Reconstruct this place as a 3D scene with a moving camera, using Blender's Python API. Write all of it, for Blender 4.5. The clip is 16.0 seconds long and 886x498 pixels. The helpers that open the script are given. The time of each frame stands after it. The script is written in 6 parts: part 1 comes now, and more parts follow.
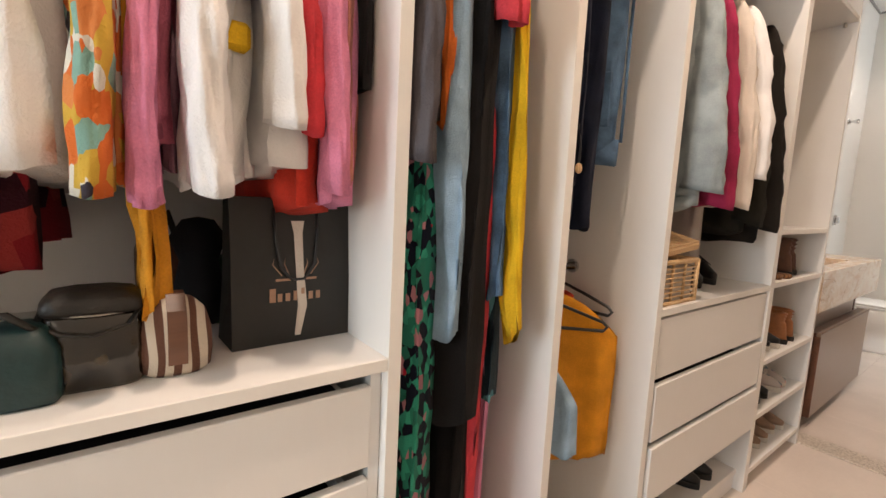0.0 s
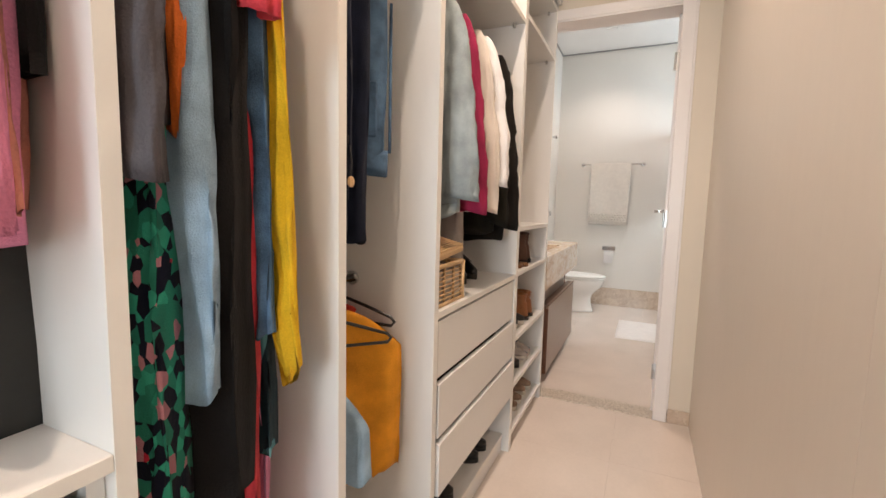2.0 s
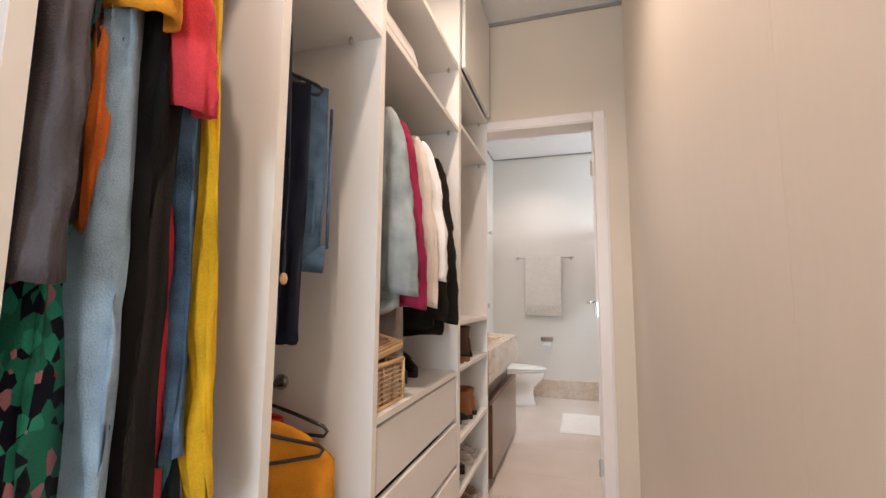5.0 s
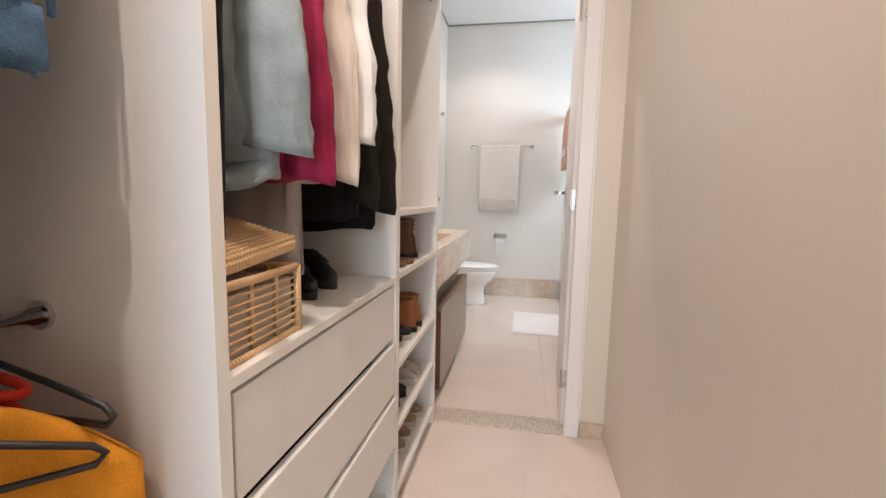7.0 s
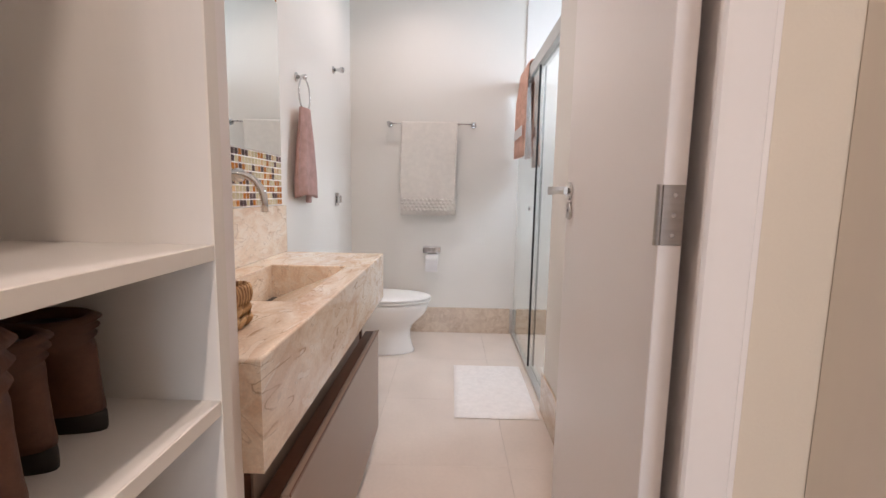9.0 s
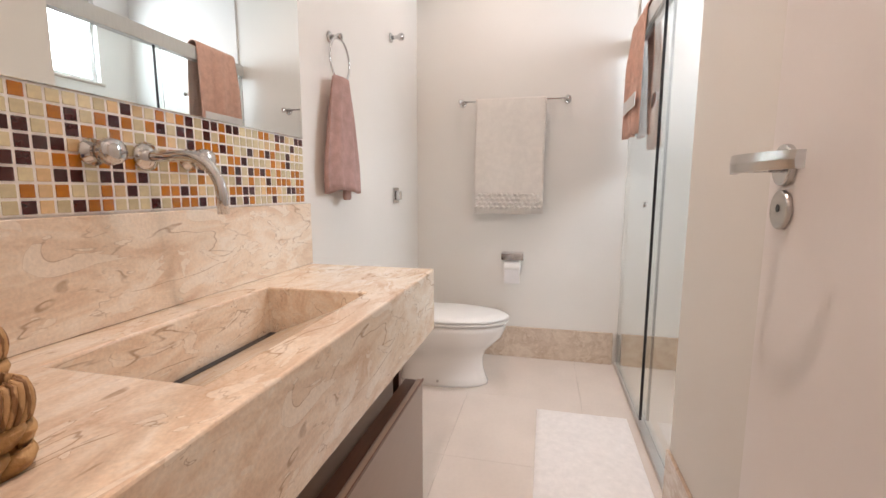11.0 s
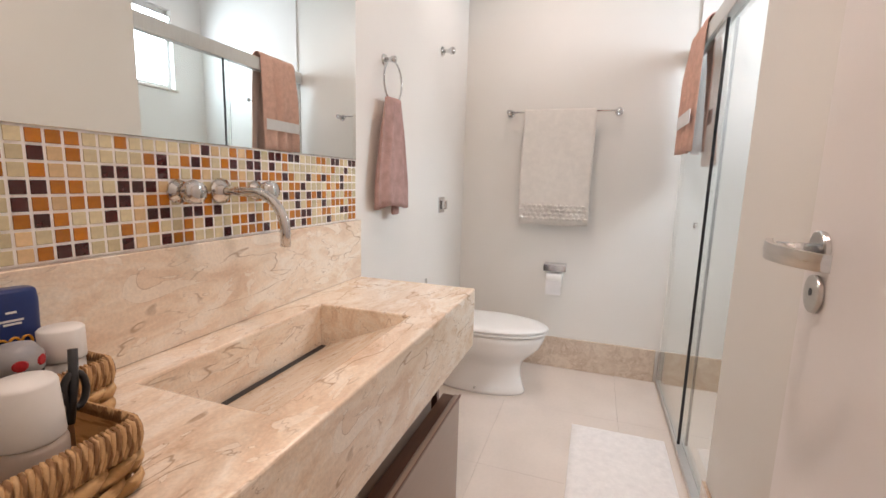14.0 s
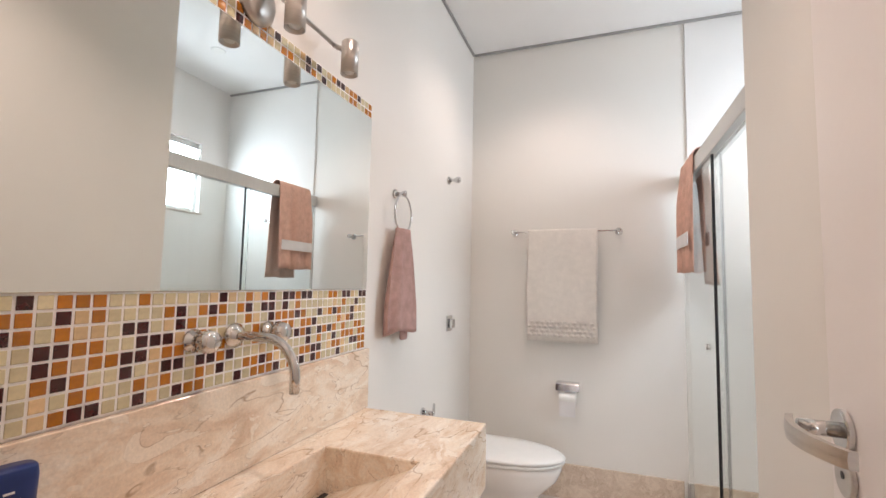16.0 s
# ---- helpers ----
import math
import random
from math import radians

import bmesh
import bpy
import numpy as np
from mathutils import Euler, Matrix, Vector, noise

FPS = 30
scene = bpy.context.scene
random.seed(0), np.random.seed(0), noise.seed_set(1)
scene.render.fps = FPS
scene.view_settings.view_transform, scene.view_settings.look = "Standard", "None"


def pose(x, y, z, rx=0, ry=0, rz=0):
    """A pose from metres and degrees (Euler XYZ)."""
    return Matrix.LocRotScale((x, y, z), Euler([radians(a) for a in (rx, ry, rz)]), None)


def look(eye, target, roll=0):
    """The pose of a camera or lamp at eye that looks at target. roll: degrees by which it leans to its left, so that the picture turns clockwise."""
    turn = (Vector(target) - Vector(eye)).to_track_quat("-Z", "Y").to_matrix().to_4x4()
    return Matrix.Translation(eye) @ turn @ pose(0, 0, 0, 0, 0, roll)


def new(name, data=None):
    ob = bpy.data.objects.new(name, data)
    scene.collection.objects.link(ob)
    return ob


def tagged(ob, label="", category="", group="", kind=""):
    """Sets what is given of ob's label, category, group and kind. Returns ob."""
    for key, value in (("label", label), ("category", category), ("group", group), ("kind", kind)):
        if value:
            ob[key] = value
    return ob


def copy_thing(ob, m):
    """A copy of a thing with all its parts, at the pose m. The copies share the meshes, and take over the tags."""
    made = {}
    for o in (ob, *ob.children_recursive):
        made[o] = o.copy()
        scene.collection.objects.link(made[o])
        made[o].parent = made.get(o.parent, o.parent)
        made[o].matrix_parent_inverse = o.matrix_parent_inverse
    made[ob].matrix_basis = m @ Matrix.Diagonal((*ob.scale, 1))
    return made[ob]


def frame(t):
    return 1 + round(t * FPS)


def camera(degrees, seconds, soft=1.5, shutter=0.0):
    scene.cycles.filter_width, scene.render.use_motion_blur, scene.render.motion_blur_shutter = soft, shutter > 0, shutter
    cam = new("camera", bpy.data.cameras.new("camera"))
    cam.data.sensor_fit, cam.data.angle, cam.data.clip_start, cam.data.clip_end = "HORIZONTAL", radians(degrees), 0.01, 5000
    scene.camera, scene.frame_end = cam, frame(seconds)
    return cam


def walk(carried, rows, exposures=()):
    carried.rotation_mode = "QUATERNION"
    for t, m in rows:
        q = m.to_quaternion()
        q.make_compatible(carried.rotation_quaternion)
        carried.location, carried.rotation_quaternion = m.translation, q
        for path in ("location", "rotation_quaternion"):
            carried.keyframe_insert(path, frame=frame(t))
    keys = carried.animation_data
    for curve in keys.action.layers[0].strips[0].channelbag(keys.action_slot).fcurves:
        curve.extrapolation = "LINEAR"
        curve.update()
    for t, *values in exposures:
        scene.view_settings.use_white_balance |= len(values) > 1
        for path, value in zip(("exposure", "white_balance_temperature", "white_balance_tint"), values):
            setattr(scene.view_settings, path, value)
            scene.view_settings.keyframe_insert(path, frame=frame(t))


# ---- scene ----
cam = camera(90.6, 16.0)
PATH = [
    (0, (0.488, 0.593, 1.118), (1.678, 2.183, 0.881), 2.8),
    (0.5, (0.514, 0.615, 1.119), (1.996, 1.939, 0.898), 2.3),
    (1, (0.527, 0.629, 1.123), (2.203, 1.699, 0.91), 2.2),
    (1.5, (0.539, 0.638, 1.127), (2.284, 1.593, 0.918), 1.7),
    (2, (0.549, 0.642, 1.15), (2.358, 1.471, 0.948), 1.4),
    (2.5, (0.554, 0.636, 1.181), (2.401, 1.383, 1.003), 1.0),
    (3, (0.559, 0.634, 1.222), (2.432, 1.337, 1.196), 0.6),
    (3.2, (0.557, 0.637, 1.236), (2.435, 1.323, 1.289), 0.5),
    (5.3, (0.573, 0.649, 1.137), (2.473, 1.23, 1.362), 0.5),
    (5.5, (0.583, 0.65, 1.124), (2.491, 1.228, 1.277), 0.5),
    (6, (0.668, 0.661, 1.091), (2.587, 1.222, 1.045), 0.9),
    (6.5, (0.858, 0.694, 1.092), (2.791, 1.176, 0.91), 1.1),
    (7, (1.127, 0.763, 1.103), (3.081, 1.118, 0.866), 1.2),
    (7.5, (1.465, 0.816, 1.11), (3.436, 1.046, 0.862), 1.1),
    (8, (1.88, 0.838, 1.125), (3.86, 0.968, 0.874), 1.2),
    (8.5, (2.266, 0.833, 1.14), (4.249, 0.908, 0.891), 0.5),
    (8.7, (2.395, 0.861, 1.135), (4.379, 0.89, 0.886), 1.1),
    (10.8, (3.2, 0.816, 1.103), (5.147, 1.197, 0.847), -0.0),
    (11, (3.202, 0.814, 1.108), (5.133, 1.263, 0.842), 0.1),
    (11.5, (3.19, 0.799, 1.118), (5.087, 1.357, 0.812), 0.5),
    (12, (3.186, 0.792, 1.125), (5.067, 1.394, 0.814), 1.3),
    (12.5, (3.18, 0.79, 1.138), (5.057, 1.406, 0.827), 1.7),
    (13, (3.17, 0.792, 1.163), (5.044, 1.417, 0.853), 1.8),
    (13.5, (3.163, 0.799, 1.193), (5.036, 1.428, 0.884), 1.7),
    (14, (3.16, 0.801, 1.215), (5.032, 1.438, 0.91), 1.6),
    (14.5, (3.158, 0.803, 1.25), (5.036, 1.452, 1.021), 1.4),
    (15, (3.151, 0.803, 1.279), (5.036, 1.465, 1.195), 1.3),
    (15.5, (3.144, 0.805, 1.3), (5.028, 1.475, 1.348), 1.1),
    (16, (3.142, 0.806, 1.314), (5.017, 1.485, 1.469), 1.1),
]
EXPOSURES = [(0.0, -0.22, 7000, 18), (1.5, -0.18, 6900, 17), (2.5, -0.14, 6650, 16), (5.5, -0.24, 6600, 19), (7.5, -0.02, 6250, 16), (8.5, -0.27, 6300, 20), (11.0, -0.14, 6850, 22), (16.0, -0.18, 6650, 20)]
walk(cam, [(t, look(eye, target, roll)) for t, eye, target, roll in PATH], EXPOSURES)

# ---- world and light ----
world = bpy.data.worlds.new("world")
scene.world = world
world.use_nodes = True
wn = world.node_tree.nodes
sky = wn.new("ShaderNodeTexSky")
sky.sky_type, sky.sun_disc = "NISHITA", False
sky.sun_elevation, sky.sun_rotation = radians(50), radians(200)
world.node_tree.links.new(sky.outputs[0], wn["Background"].inputs[0])
wn["Background"].inputs[1].default_value = 0.12


def area_lamp(name, m, sx, sy, power, colour, spread=180):
    d = bpy.data.lights.new(name, "AREA")
    d.shape, d.size, d.size_y, d.energy, d.color = "RECTANGLE", sx, sy, power, colour
    d.spread = radians(spread)
    ob = new(name, d)
    ob.matrix_world = m
    return ob


def spot_lamp(name, x, y, z, power, colour, angle=120, size=0.03):
    d = bpy.data.lights.new(name, "SPOT")
    d.energy, d.color, d.spot_size, d.spot_blend, d.shadow_soft_size = power, colour, radians(angle), 0.8, size
    ob = new(name, d)
    ob.location = (x, y, z)
    return ob


WARM, COOL = (1.0, 0.84, 0.68), (0.72, 0.90, 1.0)
# daylight through the shower window and the bedroom window behind the start
area_lamp("window_light_shower", look((5.47, -0.66, 2.12), (5.47, 0.6, 1.7)), 0.6, 0.5, 20, COOL)
area_lamp("window_light_room", look((-1.78, 0.78, 1.35), (1, 0.9, 1.1)), 0.8, 1.3, 48, COOL)
# recessed lamps
spot_lamp("lamp_bath_main", 5.435, 1.064, 2.93, 30, (1.0, 0.84, 0.72), 125)
spot_lamp("lamp_bath_shower", 5.433, -0.075, 2.93, 10, (1.0, 0.92, 0.84), 125)
spot_lamp("lamp_bath_door", 3.72, 1.04, 2.93, 58, (1.0, 0.83, 0.71), 130)
spot_lamp("lamp_closet_a", 0.55, 0.92, 2.87, 74, WARM, 150)
spot_lamp("lamp_closet_b", 1.75, 0.92, 2.87, 80, WARM, 150)

# ---- materials ----


def mat(name, base, rough=0.5, var=0.12, scale=8.0, bump=0.1, fine=120.0, metal=0.0, spec=0.5, stretch=(1, 1, 1), coat=0.0, sheen=0.0):
    """Base colour with broad and fine variation, roughness variation and fine relief, in object space."""
    m = bpy.data.materials.new(name)
    m.use_nodes = True
    n, l = m.node_tree.nodes, m.node_tree.links
    b = n["Principled BSDF"]
    tc, mp = n.new("ShaderNodeTexCoord"), n.new("ShaderNodeMapping")
    mp.inputs["Scale"].default_value = stretch
    l.new(tc.outputs["Object"], mp.inputs[0])
    big, small = n.new("ShaderNodeTexNoise"), n.new("ShaderNodeTexNoise")
    big.inputs["Scale"].default_value, small.inputs["Scale"].default_value = scale, fine
    big.inputs["Detail"].default_value = 5
    small.inputs["Detail"].default_value = 3
    l.new(mp.outputs[0], big.inputs[0]), l.new(mp.outputs[0], small.inputs[0])
    mixf = n.new("ShaderNodeMath")
    mixf.operation = "MULTIPLY_ADD"
    mixf.inputs[1].default_value = 0.35
    l.new(small.outputs[0], mixf.inputs[0]), l.new(big.outputs[0], mixf.inputs[2])
    ramp = n.new("ShaderNodeValToRGB")
    lo = [max(0, c * (1 - var)) for c in base]
    hi = [min(1, c * (1 + var)) for c in base]
    ramp.color_ramp.elements[0].position, ramp.color_ramp.elements[1].position = 0.42, 0.92
    ramp.color_ramp.elements[0].color, ramp.color_ramp.elements[1].color = (*lo, 1), (*hi, 1)
    l.new(mixf.outputs[0], ramp.inputs[0]), l.new(ramp.outputs[0], b.inputs["Base Color"])
    mr = n.new("ShaderNodeMapRange")
    mr.inputs["To Min"].default_value, mr.inputs["To Max"].default_value = max(0.02, rough - 0.06), min(1, rough + 0.06)
    l.new(big.outputs[0], mr.inputs[0]), l.new(mr.outputs[0], b.inputs["Roughness"])
    if bump:
        bp = n.new("ShaderNodeBump")
        bp.inputs["Strength"].default_value, bp.inputs["Distance"].default_value = bump, 0.004
        l.new(small.outputs[0], bp.inputs["Height"]), l.new(bp.outputs[0], b.inputs["Normal"])
    b.inputs["Metallic"].default_value = metal
    b.inputs["Specular IOR Level"].default_value = spec
    b.inputs["Coat Weight"].default_value = coat
    b.inputs["Sheen Weight"].default_value = sheen
    return m


def ramp_between(m, texture, stops, scale, detail=4.0, stretch=(1, 1, 1), random_offset=False):
    """Gives m a base colour from a second texture with its own stops."""
    n, l = m.node_tree.nodes, m.node_tree.links
    tex = n.new(texture)
    tex.inputs["Scale"].default_value = scale
    tc, mp = n.new("ShaderNodeTexCoord"), n.new("ShaderNodeMapping")
    mp.inputs["Scale"].default_value = stretch
    l.new(tc.outputs["Object"], mp.inputs[0]), l.new(mp.outputs[0], tex.inputs[0])
    ramp = n.new("ShaderNodeValToRGB")
    ramp.color_ramp.interpolation = "CONSTANT" if texture == "ShaderNodeTexVoronoi" else "LINEAR"
    while len(ramp.color_ramp.elements) < len(stops):
        ramp.color_ramp.elements.new(0.5)
    for e, (p, c) in zip(ramp.color_ramp.elements, stops):
        e.position, e.color = p, (*c, 1)
    src = tex.outputs["Color"] if texture == "ShaderNodeTexVoronoi" else tex.outputs[0]
    l.new(src, ramp.inputs[0]), l.new(ramp.outputs[0], n["Principled BSDF"].inputs["Base Color"])
    return m


M = {}
M["wall"] = mat("warm_white_paint", (0.80, 0.77, 0.72), 0.6, 0.02, 2, 0.06, 220)
M["wall_closet"] = mat("beige_wall_paint", (0.74, 0.66, 0.55), 0.55, 0.03, 2, 0.08, 200)
M["panel"] = mat("cream_wall_panel", (0.82, 0.735, 0.64), 0.38, 0.03, 1.5, 0.04, 60, stretch=(1, 1, 0.15))
M["ceiling"] = mat("ceiling_paint", (0.82, 0.81, 0.79), 0.7, 0.02, 3, 0.05, 200)
M["laminate"] = mat("white_laminate", (0.80, 0.78, 0.75), 0.36, 0.02, 4, 0.08, 90, stretch=(1, 1, 0.2))
M["laminate_edge"] = mat("white_edge_band", (0.82, 0.79, 0.74), 0.4, 0.02, 6, 0.04, 90)
M["tile_floor"] = mat("polished_porcelain", (0.70, 0.61, 0.54), 0.2, 0.06, 3.5, 0.01, 60, coat=0.15)
M["grout"] = mat("floor_grout", (0.66, 0.585, 0.52), 0.8, 0.1, 20, 0.2)
M["white_door"] = mat("white_lacquer", (0.87, 0.83, 0.81), 0.32, 0.015, 2, 0.02, 80)
M["steel"] = mat("brushed_steel", (0.55, 0.52, 0.49), 0.3, 0.08, 20, 0.05, 300, metal=1, stretch=(1, 1, 8))
M["chrome"] = mat("chrome", (0.64, 0.64, 0.64), 0.1, 0.02, 20, 0.0, metal=1)
M["alu"] = mat("satin_aluminium", (0.62, 0.61, 0.59), 0.4, 0.05, 20, 0.04, 300, metal=0.7, stretch=(8, 1, 1))
M["ceramic"] = mat("white_ceramic", (0.84, 0.82, 0.79), 0.1, 0.01, 3, 0.0, coat=0.3)
M["brown_wood"] = mat("dark_brown_wood", (0.15, 0.066, 0.038), 0.35, 0.35, 14, 0.08, 90, stretch=(0.12, 1, 1))
M["taupe"] = mat("taupe_lacquer", (0.30, 0.22, 0.17), 0.3, 0.08, 10, 0.03, 90, stretch=(0.15, 1, 1))
M["black_plastic"] = mat("black_plastic", (0.02, 0.02, 0.022), 0.35, 0.15, 30, 0.02)
M["white_plastic"] = mat("white_plastic", (0.80, 0.79, 0.76), 0.35, 0.02, 20, 0.02)
# grey that holds the shade of the gap below the ceilings
M["gap"] = mat("painted_gap_shade", (0.34, 0.33, 0.32), 0.8, 0.1, 10, 0.0)


def stone(name, light, mid, dark, vein, amount=1.0):
    """Cloudy beige stone: soft clouds in three tones, long thin veins, and broken outlines of pale fragments."""
    m = mat(name, mid, 0.2, 0.1, 6, 0.015, 60, coat=0.25)
    n, l = m.node_tree.nodes, m.node_tree.links
    b = n["Principled BSDF"]
    tc = n.new("ShaderNodeTexCoord")

    def mapped(scale, turn):
        mp = n.new("ShaderNodeMapping")
        mp.inputs["Scale"].default_value, mp.inputs["Rotation"].default_value = scale, turn
        l.new(tc.outputs["Object"], mp.inputs[0])
        return mp.outputs[0]

    def clouds(vec, scale, detail, bend, rough=0.6):
        t = n.new("ShaderNodeTexNoise")
        t.inputs["Scale"].default_value, t.inputs["Detail"].default_value = scale, detail
        t.inputs["Distortion"].default_value, t.inputs["Roughness"].default_value = bend, rough
        l.new(vec, t.inputs[0])
        return t.outputs[0]

    def span(src, a0, a1, b0=0.0, b1=1.0):
        r = n.new("ShaderNodeMapRange")
        for k, v in zip(("From Min", "From Max", "To Min", "To Max"), (a0, a1, b0, b1)):
            r.inputs[k].default_value = v
        l.new(src, r.inputs[0])
        return r.outputs[0]

    def op(kind, x, y):
        q = n.new("ShaderNodeMath")
        q.operation = kind
        for i, v in enumerate((x, y)):
            if isinstance(v, float):
                q.inputs[i].default_value = v
            else:
                l.new(v, q.inputs[i])
        return q.outputs[0]

    def blend(fac, x, colour):
        q = n.new("ShaderNodeMix")
        q.data_type = "RGBA"
        l.new(fac, q.inputs[0]), l.new(x, q.inputs[6])
        q.inputs[7].default_value = (*colour, 1)
        return q.outputs[2]

    long_way = mapped((0.8, 1.9, 1.9), (0.25, 0.4, 0.5))
    even = mapped((1, 1, 1), (0.1, 0.2, 0.8))
    ramp = n.new("ShaderNodeValToRGB")
    ramp.color_ramp.elements.new(0.5)
    for e, (p, c) in zip(ramp.color_ramp.elements, ((0.34, dark), (0.5, mid), (0.64, light))):
        e.position, e.color = p, (*c, 1)
    l.new(clouds(long_way, 5.5, 8, 1.2, 0.66), ramp.inputs[0])
    col = ramp.outputs[0]
    # pale chips with sharp outlines
    chips = clouds(long_way, 7.5, 2.2, 1.8)
    col = blend(span(chips, 0.575, 0.592, 0.0, 0.7), col, light)
    edge = span(op("ABSOLUTE", op("SUBTRACT", chips, 0.583), 0.0), 0.001, 0.009, 0.7 * amount, 0.0)
    gate = span(clouds(even, 4.5, 2, 0.4), 0.42, 0.56)
    col = blend(op("MULTIPLY", edge, gate), col, vein)
    # long thin veins in two sizes, each broken up by its own gate
    for scale, width, g0, strong, seed in ((2.6, 0.0065, 0.44, 0.75, 1.0), (6.0, 0.008, 0.52, 0.5, 3.0)):
        v = clouds(mapped((0.6, 2.2, 2.2), (0.2, 0.35, 0.55 + 0.2 * seed)), scale, 3.5, 0.35)
        line = span(op("ABSOLUTE", op("SUBTRACT", v, 0.5), 0.0), 0.0012, width, strong * amount, 0.0)
        g = span(clouds(even, 5.0 + seed, 2, 0.3), g0, g0 + 0.08)
        col = blend(op("MULTIPLY", line, g), col, vein)
    # fine sugary grain
    hs = n.new("ShaderNodeHueSaturation")
    l.new(span(clouds(even, 160, 2, 0.0), 0.3, 0.7, 0.92, 1.07), hs.inputs["Value"])
    l.new(col, hs.inputs["Color"]), l.new(hs.outputs[0], b.inputs["Base Color"])
    return m


M["marble"] = stone("beige_marble", (0.89, 0.80, 0.68), (0.83, 0.69, 0.54), (0.70, 0.51, 0.36), (0.38, 0.24, 0.14), 0.95)
M["skirting_stone"] = stone("beige_marble_skirting", (0.70, 0.58, 0.46), (0.61, 0.48, 0.37), (0.54, 0.41, 0.31), (0.40, 0.29, 0.20), 0.5)
M["granite"] = ramp_between(mat("speckled_granite", (0.5, 0.43, 0.36), 0.3), "ShaderNodeTexNoise",
                            [(0.36, (0.36, 0.30, 0.24)), (0.5, (0.54, 0.47, 0.39)), (0.64, (0.62, 0.55, 0.47))], 120)

glass = bpy.data.materials.new("clear_glass")
glass.use_nodes = True
gb = glass.node_tree.nodes["Principled BSDF"]
gb.inputs["Base Color"].default_value = (0.93, 0.98, 0.965, 1)
gb.inputs["Roughness"].default_value, gb.inputs["Transmission Weight"].default_value, gb.inputs["IOR"].default_value = 0.0, 1.0, 1.45
M["glass"] = glass
mirror = bpy.data.materials.new("mirror_silver")
mirror.use_nodes = True
mb = mirror.node_tree.nodes["Principled BSDF"]
mb.inputs["Base Color"].default_value, mb.inputs["Metallic"].default_value, mb.inputs["Roughness"].default_value = (0.86, 0.90, 0.89, 1), 1.0, 0.005
M["mirror"] = mirror


def glow(name, colour, strength):
    m = bpy.data.materials.new(name)
    m.use_nodes = True
    b = m.node_tree.nodes["Principled BSDF"]
    b.inputs["Emission Color"].default_value, b.inputs["Emission Strength"].default_value = (*colour, 1), strength
    b.inputs["Base Color"].default_value = (0.8, 0.8, 0.8, 1)
    return m


M["lamp_glow"] = glow("lamp_diffuser", (1.0, 0.9, 0.78), 12)
M["sky_glow"] = glow("bright_sky_backdrop", (0.82, 0.95, 1.0), 2.2)


def cloth(name, base, var=0.26, rough=0.9, scale=14, bump=0.38, fine=300):
    return mat(name, base, rough, var, scale, bump, fine, spec=0.2, sheen=0.02)


C = {
    "white": cloth("white_cotton", (0.78, 0.76, 0.75), 0.05), "cream": cloth("cream_knit", (0.64, 0.57, 0.50), 0.08, bump=0.3, fine=260),
    "pink": cloth("pink_cotton", (0.70, 0.24, 0.38)), "rose": cloth("rose_cotton", (0.60, 0.16, 0.24)), "magenta": cloth("magenta_knit", (0.30, 0.022, 0.07)),
    "red": cloth("red_chiffon", (0.62, 0.05, 0.03)), "coral": cloth("coral_crepe", (0.64, 0.055, 0.07)), "terracotta": cloth("terracotta_cotton", (0.52, 0.20, 0.15)),
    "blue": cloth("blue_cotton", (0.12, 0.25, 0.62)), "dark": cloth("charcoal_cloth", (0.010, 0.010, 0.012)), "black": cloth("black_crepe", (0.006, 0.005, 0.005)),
    "brown": cloth("brown_black_knit", (0.012, 0.009, 0.007)), "olive": cloth("olive_cotton", (0.014, 0.012, 0.008)),
    "grey": cloth("grey_satin", (0.075, 0.066, 0.073), 0.2, 0.5), "lightgrey": cloth("grey_marl", (0.36, 0.33, 0.31), 0.15),
    "mustard": cloth("mustard_cotton", (0.62, 0.25, 0.02)), "yellow": cloth("yellow_crepe", (0.70, 0.42, 0.02)), "orange": cloth("orange_cotton", (0.68, 0.16, 0.03)),
    "denim_light": cloth("light_denim", (0.27, 0.39, 0.50), 0.3, 0.9, 18, 0.5, 450), "denim": cloth("blue_denim", (0.075, 0.14, 0.23), 0.55, 0.9, 18, 0.5, 450),
    "denim_grey": cloth("washed_grey_denim", (0.30, 0.345, 0.355), 0.35, 0.9, 12, 0.5, 450), "denim_dark": cloth("dark_denim", (0.010, 0.014, 0.03), 0.4, 0.9, 18, 0.5, 450),
    "towel": cloth("cream_terry", (0.80, 0.75, 0.69), 0.05, 1.0, 30, 0.7, 240), "towel_mauve": cloth("mauve_terry", (0.44, 0.28, 0.25), 0.15, 1.0, 30, 0.7, 240),
    "towel_rose": cloth("dusty_rose_terry", (0.70, 0.43, 0.34), 0.12, 1.0, 30, 0.7, 240), "mat_white": cloth("white_bath_mat", (0.80, 0.76, 0.73), 0.06, 1.0, 40, 0.35, 220),
    "mauve": cloth("mauve_cloth", (0.26, 0.13, 0.17)),
}
G_, N_ = (0.02, 0.22, 0.15), (0.008, 0.010, 0.022)
C["floral"] = ramp_between(cloth("green_floral_print", (0.1, 0.1, 0.1)), "ShaderNodeTexVoronoi",
                           [(0.0, N_), (0.30, G_), (0.45, (0.03, 0.36, 0.24)), (0.58, N_), (0.68, (0.50, 0.22, 0.26)), (0.76, G_), (0.92, (0.55, 0.03, 0.06))], 78, stretch=(1, 1, 0.62))
